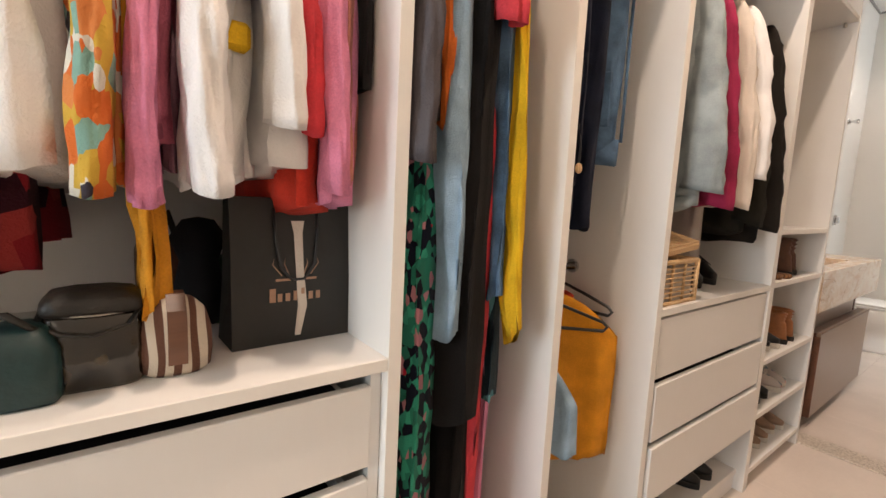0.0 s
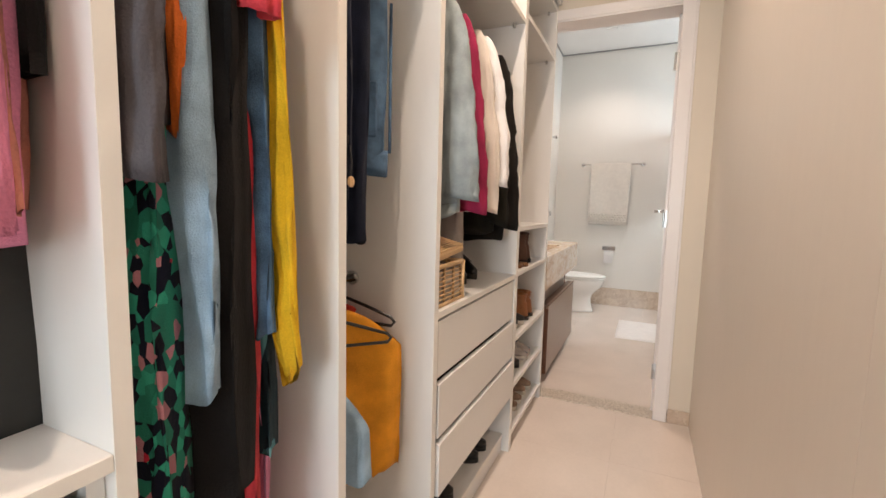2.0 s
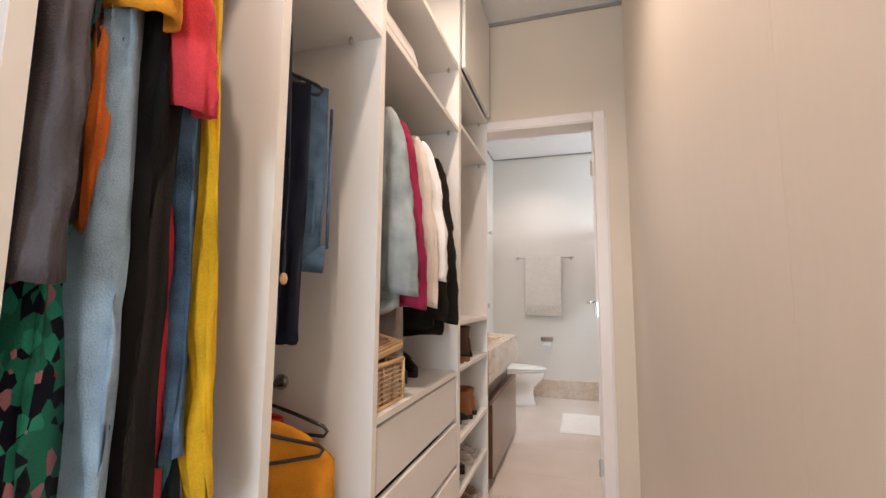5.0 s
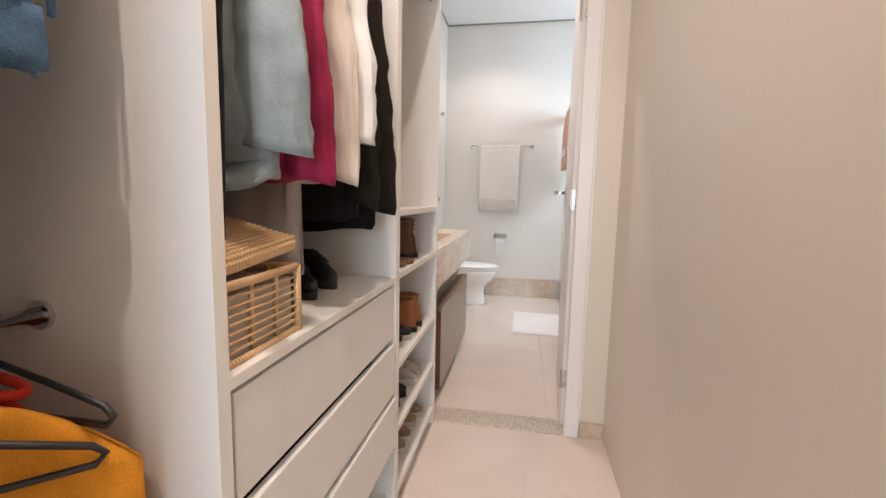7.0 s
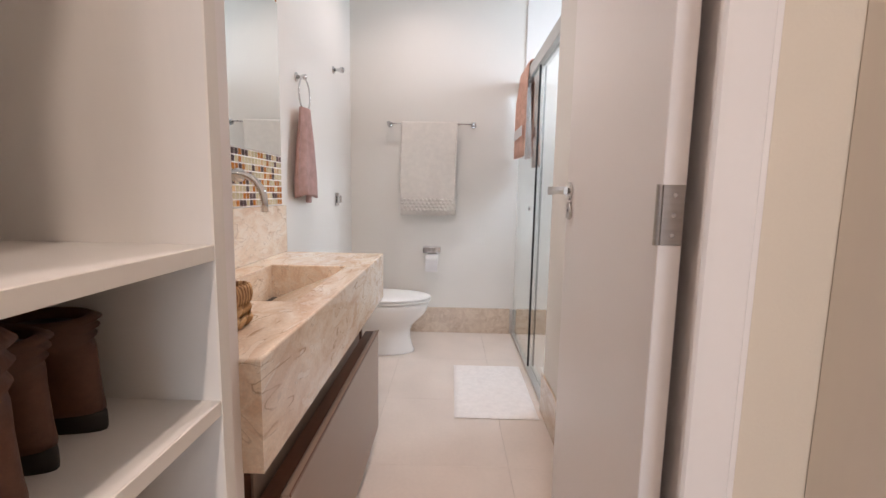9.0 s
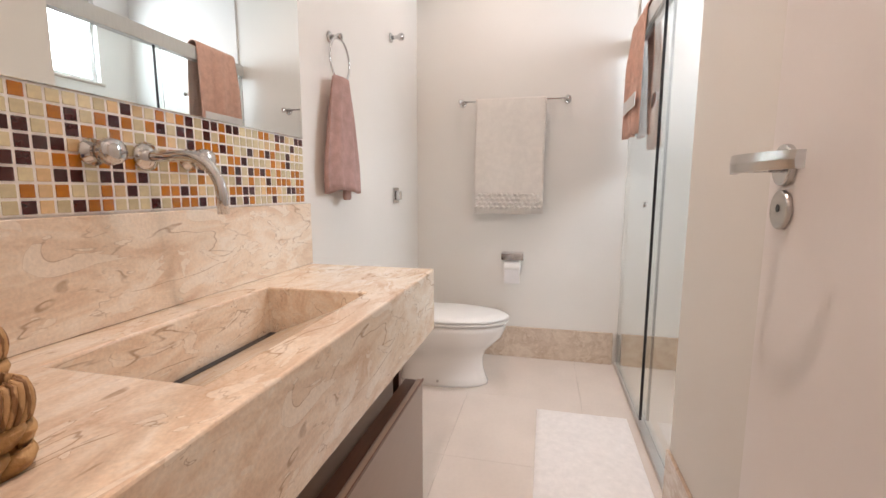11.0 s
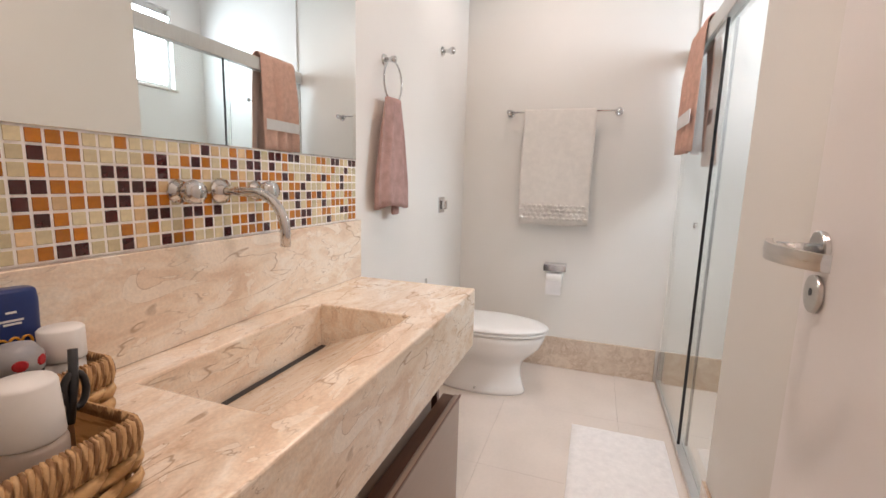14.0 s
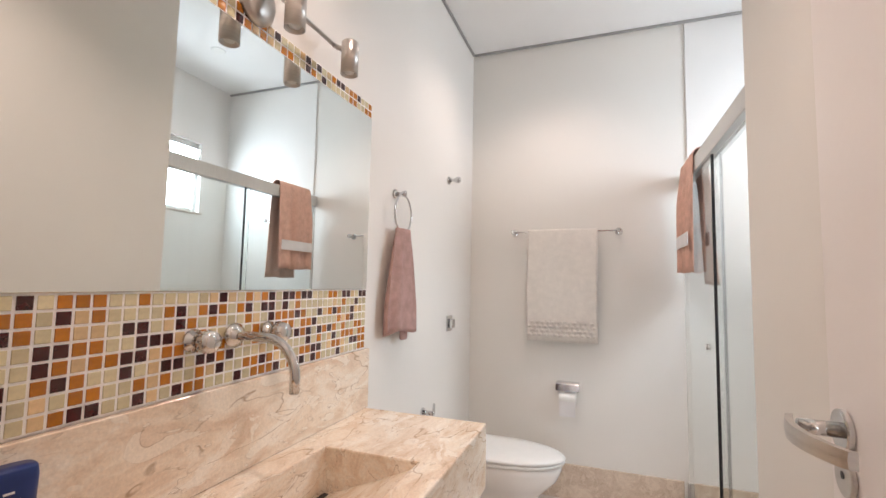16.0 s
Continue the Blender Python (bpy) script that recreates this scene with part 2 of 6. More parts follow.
C["orange_print"] = ramp_between(cloth("orange_print", (0.4, 0.2, 0.1)), "ShaderNodeTexVoronoi",
                                 [(0.0, (0.62, 0.14, 0.03)), (0.35, (0.62, 0.58, 0.5)), (0.5, (0.55, 0.34, 0.05)), (0.65, (0.20, 0.36, 0.30)), (0.75, (0.6, 0.2, 0.06)), (0.9, (0.05, 0.04, 0.05))], 50, stretch=(1, 1, 0.7))
C["lace_rust"] = ramp_between(cloth("rust_lace_print", (0.4, 0.1, 0.05)), "ShaderNodeTexNoise",
                              [(0.46, (0.03, 0.015, 0.015)), (0.5, (0.42, 0.10, 0.04)), (0.9, (0.5, 0.14, 0.05))], 36)
C["teal_print"] = ramp_between(cloth("teal_print", (0.1, 0.1, 0.1)), "ShaderNodeTexVoronoi",
                               [(0.0, (0.05, 0.16, 0.16)), (0.5, (0.10, 0.28, 0.32)), (0.7, (0.012, 0.03, 0.04)), (0.9, (0.35, 0.5, 0.5))], 9, stretch=(1, 1, 0.6))
C["plaid"] = ramp_between(cloth("red_plaid", (0.3, 0.03, 0.03)), "ShaderNodeTexVoronoi", [(0.0, (0.3, 0.02, 0.03)), (0.5, (0.05, 0.01, 0.02)), (0.75, (0.4, 0.05, 0.05))], 26)
C["zebra"] = ramp_between(cloth("brown_cream_zebra_print", (0.4, 0.3, 0.2)), "ShaderNodeTexWave", [(0.42, (0.13, 0.06, 0.04)), (0.5, (0.60, 0.52, 0.42))], 16, stretch=(1, 0.2, 0.55))
C["zebra"].node_tree.nodes["Wave Texture"].inputs["Distortion"].default_value = 3.5
C["zebra"].node_tree.nodes["Wave Texture"].inputs["Detail"].default_value = 1.0
C["striped"] = ramp_between(cloth("white_cloth_with_bands", (0.7, 0.7, 0.7)), "ShaderNodeTexNoise", [(0.0, (0.78, 0.76, 0.74)), (1.0, (0.74, 0.72, 0.70))], 6)


def weave(name, a, b, scale, stretch):
    m = ramp_between(mat(name, a, 0.6, 0.2, 20, 0.4, 200), "ShaderNodeTexWave", [(0.25, b), (0.6, a)], scale, stretch=stretch)
    n = m.node_tree.nodes
    n["Wave Texture"].inputs["Distortion"].default_value = 3.0
    n["Wave Texture"].inputs["Detail"].default_value = 3.0
    n["Wave Texture"].inputs["Detail Scale"].default_value = 4.0
    return m


M["rope"] = weave("twisted_seagrass", (0.58, 0.36, 0.17), (0.26, 0.13, 0.05), 26, (1, 1, 0.4))
M["strap"] = weave("flat_banana_leaf", (0.66, 0.42, 0.20), (0.40, 0.22, 0.08), 14, (0.3, 0.3, 2))
M["straw"] = weave("brown_plaited_straw", (0.28, 0.13, 0.05), (0.10, 0.04, 0.015), 40, (1, 1, 1))
M["wicker"] = weave("pale_wicker", (0.70, 0.48, 0.27), (0.54, 0.34, 0.16), 40, (1, 1, 1))

# ---- mesh helpers ----


def obj(name, bm, material, smooth=False):
    me = bpy.data.meshes.new(name)
    bmesh.ops.recalc_face_normals(bm, faces=bm.faces)
    if smooth:
        for f in bm.faces:
            f.smooth = True
    bm.to_mesh(me)
    bm.free()
    me.materials.append(material)
    return new(name, me)


def part(name, bm, material, parent, label="", smooth=False):
    ob = obj(name, bm, material, smooth)
    ob.parent = parent
    if label:
        tagged(ob, label)
    return ob


def thing(name, x, y, z, label, category, group="", rz=0):
    ob = new(name)
    ob.empty_display_size = 0.05
    ob.matrix_basis = pose(x, y, z, 0, 0, rz)
    return tagged(ob, label, category, group)


def box(x0, x1, y0, y1, z0, z1, bevel=0.0, bm=None, seg=1):
    b = bm or bmesh.new()
    r = bmesh.ops.create_cube(b, size=1, matrix=Matrix.Translation(((x0 + x1) / 2, (y0 + y1) / 2, (z0 + z1) / 2)) @ Matrix.Diagonal((x1 - x0, y1 - y0, z1 - z0, 1)))
    if bevel:
        es = list({e for v in r["verts"] for e in v.link_edges})
        bmesh.ops.bevel(b, geom=es, offset=bevel, segments=seg, affect="EDGES", profile=0.5)
    return b


def cyl(p, q, r0, r1=None, seg=20, bm=None, bevel=0.0):
    b = bm or bmesh.new()
    p, q = Vector(p), Vector(q)
    d = q - p
    m = Matrix.Translation((p + q) / 2) @ d.to_track_quat("Z", "Y").to_matrix().to_4x4()
    r = bmesh.ops.create_cone(b, cap_ends=True, segments=seg, radius1=r0, radius2=r0 if r1 is None else r1, depth=d.length, matrix=m)
    if bevel:
        es = [e for e in {e for v in r["verts"] for e in v.link_edges} if any(len(f.verts) > 4 for f in e.link_faces)]
        bmesh.ops.bevel(b, geom=es, offset=bevel, segments=2, affect="EDGES", profile=0.5)
    return b


def loft(loops, closed=True, cap=True, bm=None):
    """Skins loops of equal length into one mesh."""
    b = bm or bmesh.new()
    rows = [[b.verts.new(p) for p in loop] for loop in loops]
    k = len(rows[0])
    for r0, r1 in zip(rows, rows[1:]):
        for i in range(k if closed else k - 1):
            b.faces.new((r0[i], r0[(i + 1) % k], r1[(i + 1) % k], r1[i]))
    if cap and closed:
        b.faces.new(rows[0])
        b.faces.new(rows[-1])
    return b


def tube(points, r, seg=10, bm=None, flat=1.0):
    """A round bar along a smooth line of points."""
    pts = [Vector(p) for p in points]
    loops, side = [], None
    for i, p in enumerate(pts):
        d = (pts[min(i + 1, len(pts) - 1)] - pts[max(i - 1, 0)]).normalized()
        if side is None:
            side = d.cross(Vector((0.31, 0.2, 0.93))).normalized()
        side = (side - d * side.dot(d)).normalized()
        up = d.cross(side)
        loops.append([p + r * (side * math.cos(a) + up * math.sin(a) * flat) for a in (2 * math.pi * j / seg for j in range(seg))])
    return loft(loops, bm=bm)


def lathe(profile, seg=24, centre=(0, 0, 0), bm=None, sx=1.0, sy=1.0):
    cx, cy, cz = centre
    loops = [[(cx + sx * r * math.cos(2 * math.pi * j / seg), cy + sy * r * math.sin(2 * math.pi * j / seg), cz + z) for j in range(seg)] for r, z in profile]
    return loft(loops, bm=bm)


def structure(name, bm, material, label, smooth=False):
    return tagged(obj(name, bm, material, smooth), label, kind="structure")


# ---- the plan ----
FRONT, BACK = 1.157, 1.70          # closet front edge and back board
NORTH, EAST, SOUTH = 1.66, 6.077, 0.36
SHOWER = -0.60                      # shower's far wall
CEIL_C, CEIL_B = 2.89, 2.95
DOOR_L, DOOR_R, DOOR_H = 1.23, 0.485, 2.195
W0, W1 = 3.15, 3.28                 # door wall
START = -1.6

# floor slab
structure("floor", box(START - 0.12, EAST + 0.12, SHOWER - 0.12, 1.85, -0.08, -0.004), M["grout"], "beige polished porcelain tile floor")
# closet walls
structure("wall_south_closet", box(START, W0, SOUTH - 0.12, SOUTH - 0.012, 0, CEIL_C), M["wall_closet"], "beige wall behind smooth cream panels")
structure("wall_north_closet", box(START, W0, BACK, BACK + 0.12, 0, CEIL_C), M["wall_closet"], "wall behind the built-in closet")
bm = box(START - 0.1, START, SOUTH - 0.12, BACK + 0.12, 0, 0.7)
box(START - 0.1, START, SOUTH - 0.12, BACK + 0.12, 2.0, CEIL_C, bm=bm)
box(START - 0.1, START, SOUTH - 0.12, 0.38, 0.7, 2.0, bm=bm)
box(START - 0.1, START, 1.18, BACK + 0.12, 0.7, 2.0, bm=bm)
structure("wall_west", bm, M["wall_closet"], "beige wall with the bedroom window")
structure("ceiling_closet", box(START - 0.1, W0, SOUTH - 0.12, BACK + 0.12, CEIL_C, CEIL_C + 0.1), M["ceiling"], "white plaster closet ceiling")
structure("trim_shadow_gap_closet", box(W0 - 0.014, W0 - 0.001, SOUTH, FRONT + 0.1, CEIL_C - 0.02, CEIL_C - 0.001), M["gap"], "grey strip painted as a gap's shade under the closet ceiling")
# cream wall panels of the south side, with a narrow joint between them
for name, a, b in (("wall_panel_1", START, -0.55), ("wall_panel_2", -0.545, 1.2995), ("wall_panel_3", 1.3005, W0 - 0.002)):
    structure(name, box(a, b, SOUTH - 0.012, SOUTH, 0.0, CEIL_C - 0.002), M["panel"], "smooth cream wall panel beside the closet corridor")
# wall with the bathroom door
bm = box(W0, W1, SHOWER - 0.1, DOOR_R, 0, CEIL_B + 0.1)
box(W0, W1, DOOR_L, BACK + 0.12, 0, CEIL_B + 0.1, bm=bm)
box(W0, W1, DOOR_R, DOOR_L, DOOR_H, CEIL_B + 0.1, bm=bm)
structure("wall_door", bm, M["wall_closet"], "beige wall with the bathroom doorway")
structure("wall_door_lining", box(W1, W1 + 0.006, SOUTH, DOOR_R - 0.04, 0, CEIL_B), M["wall"], "white bathroom wall beside the door")
structure("wall_door_lining_north", box(W1, W1 + 0.006, DOOR_L + 0.04, NORTH, 0, CEIL_B), M["wall"], "white bathroom wall beside the vanity")
structure("wall_door_lining_top", box(W1, W1 + 0.006, DOOR_R - 0.04, DOOR_L + 0.04, DOOR_H + 0.04, CEIL_B), M["wall"], "white bathroom wall above the door")
structure("threshold", box(W0 - 0.005, W1 + 0.005, DOOR_R, DOOR_L, -0.004, 0.006, 0.003), M["granite"], "speckled beige granite threshold")
# casing: jambs and architraves
frame_door = tagged(new("door_frame"), "white lacquered wooden door frame", kind="structure")
part("jamb", box(W0 - 0.012, W1 + 0.012, DOOR_R - 0.02, DOOR_R + 0.012, 0, DOOR_H, 0.002), M["white_door"], frame_door)
part("jamb", box(W0 - 0.012, W1 + 0.012, DOOR_L - 0.012, DOOR_L + 0.02, 0, DOOR_H, 0.002), M["white_door"], frame_door)
part("head_jamb", box(W0 - 0.012, W1 + 0.012, DOOR_R + 0.012, DOOR_L - 0.012, DOOR_H - 0.02, DOOR_H + 0.012, 0.002), M["white_door"], frame_door)
part("architrave", box(W0 - 0.016, W0 - 0.001, 0.474, 0.538, 0, DOOR_H + 0.043, 0.004), M["white_door"], frame_door)
part("architrave", box(W0 - 0.0165, W0 - 0.001, 0.5385, DOOR_L + 0.07, DOOR_H - 0.012, DOOR_H + 0.043, 0.004), M["white_door"], frame_door)
part("architrave", box(W1 + 0.007, W1 + 0.018, DOOR_R - 0.075, DOOR_R - 0.022, 0, DOOR_H + 0.065, 0.003), M["white_door"], frame_door)
structure("baseboard_closet", box(W0 - 0.012, W0 - 0.001, SOUTH + 0.001, 0.473, 0, 0.075, 0.002), M["skirting_stone"], "low beige stone baseboard by the door frame")

# bathroom walls
structure("wall_north_bath", box(W1, EAST + 0.12, NORTH, NORTH + 0.12, 0, CEIL_B + 0.1), M["wall"], "white painted bathroom wall")
structure("wall_east_bath", box(EAST, EAST + 0.12, SHOWER - 0.12, NORTH, 0, CEIL_B + 0.1), M["wall"], "white painted end wall of the bathroom")
structure("wall_east_shower", box(EAST - 0.01, EAST, SHOWER, SOUTH - 0.045, 0, CEIL_B), M["ceramic"], "white tiled shower wall")
PIL = 4.78
structure("wall_south_bath", box(W1, PIL, SOUTH - 0.1, SOUTH, 0, CEIL_B), M["wall"], "white wall behind the open door")
structure("wall_shower_side", box(PIL - 0.1, PIL, SHOWER, SOUTH - 0.1, 0, CEIL_B), M["ceramic"], "white tiled shower side wall")
WX0, WX1, WZ0, WZ1 = 5.15, 5.80, 1.85, 2.42
bm = box(PIL - 0.1, WX0, SHOWER - 0.12, SHOWER, 0, CEIL_B)
box(WX1, EAST, SHOWER - 0.12, SHOWER, 0, CEIL_B, bm=bm)
box(WX0, WX1, SHOWER - 0.12, SHOWER, 0, WZ0, bm=bm)
box(WX0, WX1, SHOWER - 0.12, SHOWER, WZ1, CEIL_B, bm=bm)
structure("wall_shower_back", bm, M["ceramic"], "white tiled shower wall with the small window")
win = tagged(new("window_1"), "small white-framed shower window with bright daylight", kind="structure")
part("window_frame", box(WX0, WX0 + 0.03, SHOWER - 0.08, SHOWER - 0.04, WZ0, WZ1, 0.003), M["alu"], win)
part("window_frame", box(WX1 - 0.03, WX1, SHOWER - 0.08, SHOWER - 0.04, WZ0, WZ1, 0.003), M["alu"], win)
part("window_frame", box(WX0 + 0.03, WX1 - 0.03, SHOWER - 0.08, SHOWER - 0.04, WZ0, WZ0 + 0.03, 0.003), M["alu"], win)
part("window_frame", box(WX0 + 0.03, WX1 - 0.03, SHOWER - 0.08, SHOWER - 0.04, WZ1 - 0.06, WZ1, 0.003), M["alu"], win)
part("window_sill", box(WX0 - 0.02, WX1 + 0.02, SHOWER - 0.04, SHOWER + 0.015, WZ0 - 0.02, WZ0 - 0.001, 0.003), M["granite"], win)
structure("backdrop", box(WX0 - 0.3, WX1 + 0.3, SHOWER - 0.32, SHOWER - 0.3, WZ0 - 0.4, WZ1 + 0.4), M["sky_glow"], "bright sky outside the shower window")
structure("ceiling_bath", box(W1, EAST + 0.12, SHOWER - 0.12, NORTH + 0.1, CEIL_B, CEIL_B + 0.1), M["ceiling"], "white plaster bathroom ceiling with a shadow gap")
# solid strips, no recess: the gap's shade is in their colour
structure("trim_shadow_gap_north", box(W1 + 0.01, EAST - 0.02, NORTH - 0.015, NORTH - 0.001, CEIL_B - 0.013, CEIL_B - 0.001), M["gap"], "grey strip painted as a gap's shade along the ceiling")
structure("trim_shadow_gap_east", box(EAST - 0.025, EAST - 0.011, SHOWER, NORTH - 0.016, CEIL_B - 0.013, CEIL_B - 0.001), M["gap"], "grey strip painted as a gap's shade along the ceiling")
# stone baseboards
structure("baseboard_east", box(EAST - 0.014, EAST - 0.001, SOUTH + 0.01, NORTH - 0.001, 0, 0.208, 0.002), M["skirting_stone"], "tall beige marble baseboard")
structure("baseboard_east_shower", box(EAST - 0.022, EAST - 0.011, SHOWER, SOUTH - 0.05, 0, 0.208, 0.002), M["skirting_stone"], "tall beige marble baseboard in the shower")
structure("baseboard_north", box(4.66, EAST - 0.015, NORTH - 0.014, NORTH - 0.001, 0, 0.208, 0.002), M["skirting_stone"], "tall beige marble baseboard behind the toilet")
structure("baseboard_south", box(W1 + 0.02, PIL, SOUTH + 0.001, SOUTH + 0.014, 0, 0.208, 0.002), M["skirting_stone"], "tall beige marble baseboard behind the door")


def downlight(x, y, z, label):
    t = thing("recessed_downlight", x, y, z, label, "ceiling lamp", "recessed downlights")
    part("ring", lathe([(0.032, -0.003), (0.045, -0.004), (0.05, -0.001), (0.05, 0.002), (0.032, 0.002)], 28), M["white_plastic"], t, smooth=True)
    part("diffuser", lathe([(0.001, -0.001), (0.031, -0.001), (0.031, 0.001), (0.001, 0.001)], 24), M["lamp_glow"], t, "glowing warm white diffuser")
    return t


first = downlight(5.435, 1.064, CEIL_B - 0.002, "white round recessed downlight in the bathroom ceiling")
for x, y, z in ((5.433, -0.075, CEIL_B - 0.002), (3.72, 1.04, CEIL_B - 0.002), (0.55, 0.92, CEIL_C - 0.002), (1.75, 0.92, CEIL_C - 0.002)):
    copy_thing(first, pose(x, y, z))

# ---- built-in closet ----
TH = 0.02


def upright(x0, x1):
    t = thing("closet_upright", (x0 + x1) / 2, FRONT, 0, "white laminate upright panel of the open built-in closet", "closet panel", "closet uprights")
    w = (x1 - x0) / 2
    part("panel", box(-w, w, 0.002, BACK - FRONT - 0.01, 0, 2.86), M["laminate"], t)
    part("edge_band", box(-w, w, -0.001, 0.002, 0, 2.86), M["laminate_edge"], t)
    return t


for a, b in ((-0.30, -0.28), (0.816, 0.838), (1.205, 1.228), (1.624, 1.65), (2.462, 2.502), (3.118, 3.143)):
    upright(a, b)
structure("wall_closet_back", box(-0.28, 3.118, BACK - 0.009, BACK - 0.001, 0, 2.86), M["laminate"], "white laminate back board of the closet")


def shelf(x0, x1, ztop, yfront=FRONT, th=TH, label="white laminate closet shelf between two uprights"):
    t = thing("closet_shelf", (x0 + x1) / 2, yfront, ztop - th, label, "shelf", "closet shelves")
    w = (x1 - x0) / 2 - 0.0005
    part("board", box(-w, w, 0.003, BACK - 0.011 - yfront, 0, th), M["laminate"], t)
    part("edge_band", box(-w, w, 0.0, 0.003, 0, th, 0.0008), M["laminate_edge"], t)
    return t


S1, S2, S3, S4, S5 = (-0.28, 0.816), (0.838, 1.205), (1.228, 1.624), (1.65, 2.462), (2.502, 3.118)
shelf(*S1, 0.867)
shelf(*S1, 1.95), shelf(*S1, 2.25)
shelf(*S2, 2.10), shelf(*S2, 0.085)
shelf(*S3, 1.905), shelf(*S3, 2.25), shelf(*S3, 0.085)
shelf(*S4, 1.945), shelf(*S4, 2.25), shelf(*S4, 0.845), shelf(*S4, 0.085, FRONT + 0.03)
for z in (1.057, 0.85, 0.54, 0.315, 0.085, 1.985, 2.245):
    shelf(*S5, z)
for a, b in (S1, S2, S3, S4, S5):
    t = thing("closet_plinth", (a + b) / 2, FRONT + 0.035, 0, "white laminate plinth under the closet", "plinth", "closet plinths")
    part("board", box(-(b - a) / 2 + 0.001, (b - a) / 2 - 0.001, 0, 0.018, 0, 0.064), M["laminate"], t)


def drawer(x0, x1, z0, z1, y, out=0.0, tilt=0.0):
    t = thing("drawer", (x0 + x1) / 2, y - out, z0, "white laminate closet drawer without a handle, slightly ajar", "drawer", "closet drawers")
    w = (x1 - x0) / 2
    part("front", box(-w, w, 0, 0.018, 0, z1 - z0, 0.0015), M["laminate"], t)
    part("side", box(-w + 0.015, -w + 0.027, 0.018, 0.44, 0.01, z1 - z0 - 0.03), M["laminate"], t)
    part("side", box(w - 0.027, w - 0.015, 0.018, 0.44, 0.01, z1 - z0 - 0.03), M["laminate"], t)
    part("bottom", box(-w + 0.027, w - 0.027, 0.018, 0.44, 0.01, 0.018), M["laminate"], t)
    part("back", box(-w + 0.027, w - 0.027, 0.428, 0.44, 0.018, z1 - z0 - 0.04), M["laminate"], t)
    return t


drawer(1.664, 2.45, 0.645, 0.815, FRONT + 0.004)
drawer(1.664, 2.45, 0.462, 0.627, FRONT + 0.004, 0.006)
drawer(1.664, 2.45, 0.28, 0.445, FRONT + 0.004, 0.012)
drawer(-0.26, 0.794, 0.69, 0.822, FRONT + 0.012)
drawer(-0.26, 0.794, 0.50, 0.668, FRONT + 0.012)
drawer(-0.26, 0.794, 0.31, 0.478, FRONT + 0.012)
t = thing("filler_strip", 0.806, FRONT + 0.02, 0.07, "white laminate filler strip beside the wide drawers", "closet panel")
part("board", box(-0.009, 0.009, 0, 0.018, 0, 0.775), M["laminate"], t)

t = thing("upper_cabinet_door", 2.81, FRONT - 0.02, 2.262, "white closed upper closet door with a slim dark edge", "cabinet door")
part("panel", box(-0.305, 0.31, 0, 0.018, 0, 0.59, 0.0015), M["laminate"], t)
part("edge_profile", box(0.3105, 0.322, -0.002, 0.018, 0, 0.59, 0.001), M["steel"], t, "dark metal edge profile")


def rod(x0, x1, y, z):
    t = thing("hanging_rod", x0, y, z, "round chrome hanging rod between the closet uprights", "clothes rod", "closet hanging rods")
    part("bar", cyl((0.004, 0, 0), (x1 - x0 - 0.004, 0, 0), 0.0125, seg=20), M["chrome"], t, smooth=True)
    for a, b in ((0.0005, 0.008), (x1 - x0 - 0.008, x1 - x0 - 0.0005)):
        part("socket", cyl((a, 0, 0), (b, 0, 0), 0.021, seg=20), M["chrome"], t)
    return t


YR = 1.43
rod(*S1, YR, 1.80), rod(*S2, YR, 1.93), rod(*S3, YR, 1.79), rod(*S3, YR, 0.925), rod(*S4, YR, 1.845)

t0 = thing("shelf_pin", 3.0, 1.24, 1.945, "small metal shelf connector under a closet shelf", "shelf pin", "shelf connectors")
part("pin", lathe([(0.002, 0), (0.007, 0.002), (0.007, 0.012), (0.005, 0.0197)], 14), M["steel"], t0, smooth=True)
for x, y, z in ((3.10, 1.20, 1.945), (3.10, 1.20, 2.205), (2.44, 1.20, 1.905), (2.44, 1.20, 2.21), (1.60, 1.24, 1.865)):
    copy_thing(t0, pose(x, y, z))
t0.matrix_basis = pose(3.10, 1.5, 1.945)

# ---- bathroom door ----
LEAF0, LEAF_W = 3.238, 0.655
leaf = tagged(new("door_1"), "white lacquered bathroom door standing open", kind="structure")
leaf.matrix_basis = pose(LEAF0, 0.547, 0, 0, 0, -2.6)
part("leaf", box(0, LEAF_W, -0.035, 0, 0.008, DOOR_H - 0.025, 0.0015), M["white_door"], leaf)
for z in (0.24, 1.10, 1.93):
    h = part("hinge", box(-0.0024, -0.0002, -0.033, -0.001, z - 0.045, z + 0.045, 0.0006), M["steel"], leaf, "satin steel butt hinge")
    part("knuckle", cyl((-0.004, 0.005, z - 0.045), (-0.004, 0.005, z + 0.045), 0.005, seg=14), M["steel"], h)
    for dz in (-0.03, 0.0, 0.03):
        part("screw", cyl((-0.0024, -0.018, z + dz), (-0.0032, -0.018, z + dz), 0.0035, seg=10), M["chrome"], h)
HX = LEAF_W - 0.05
lv = part("rosette", cyl((HX, 0.0005, 1.140), (HX, 0.009, 1.140), 0.026, seg=28, bevel=0.002), M["chrome"], leaf, "round polished steel door rosette")
part("stem", cyl((HX, 0.009, 1.140), (HX, 0.050, 1.140), 0.0095, seg=18), M["chrome"], lv, smooth=True)
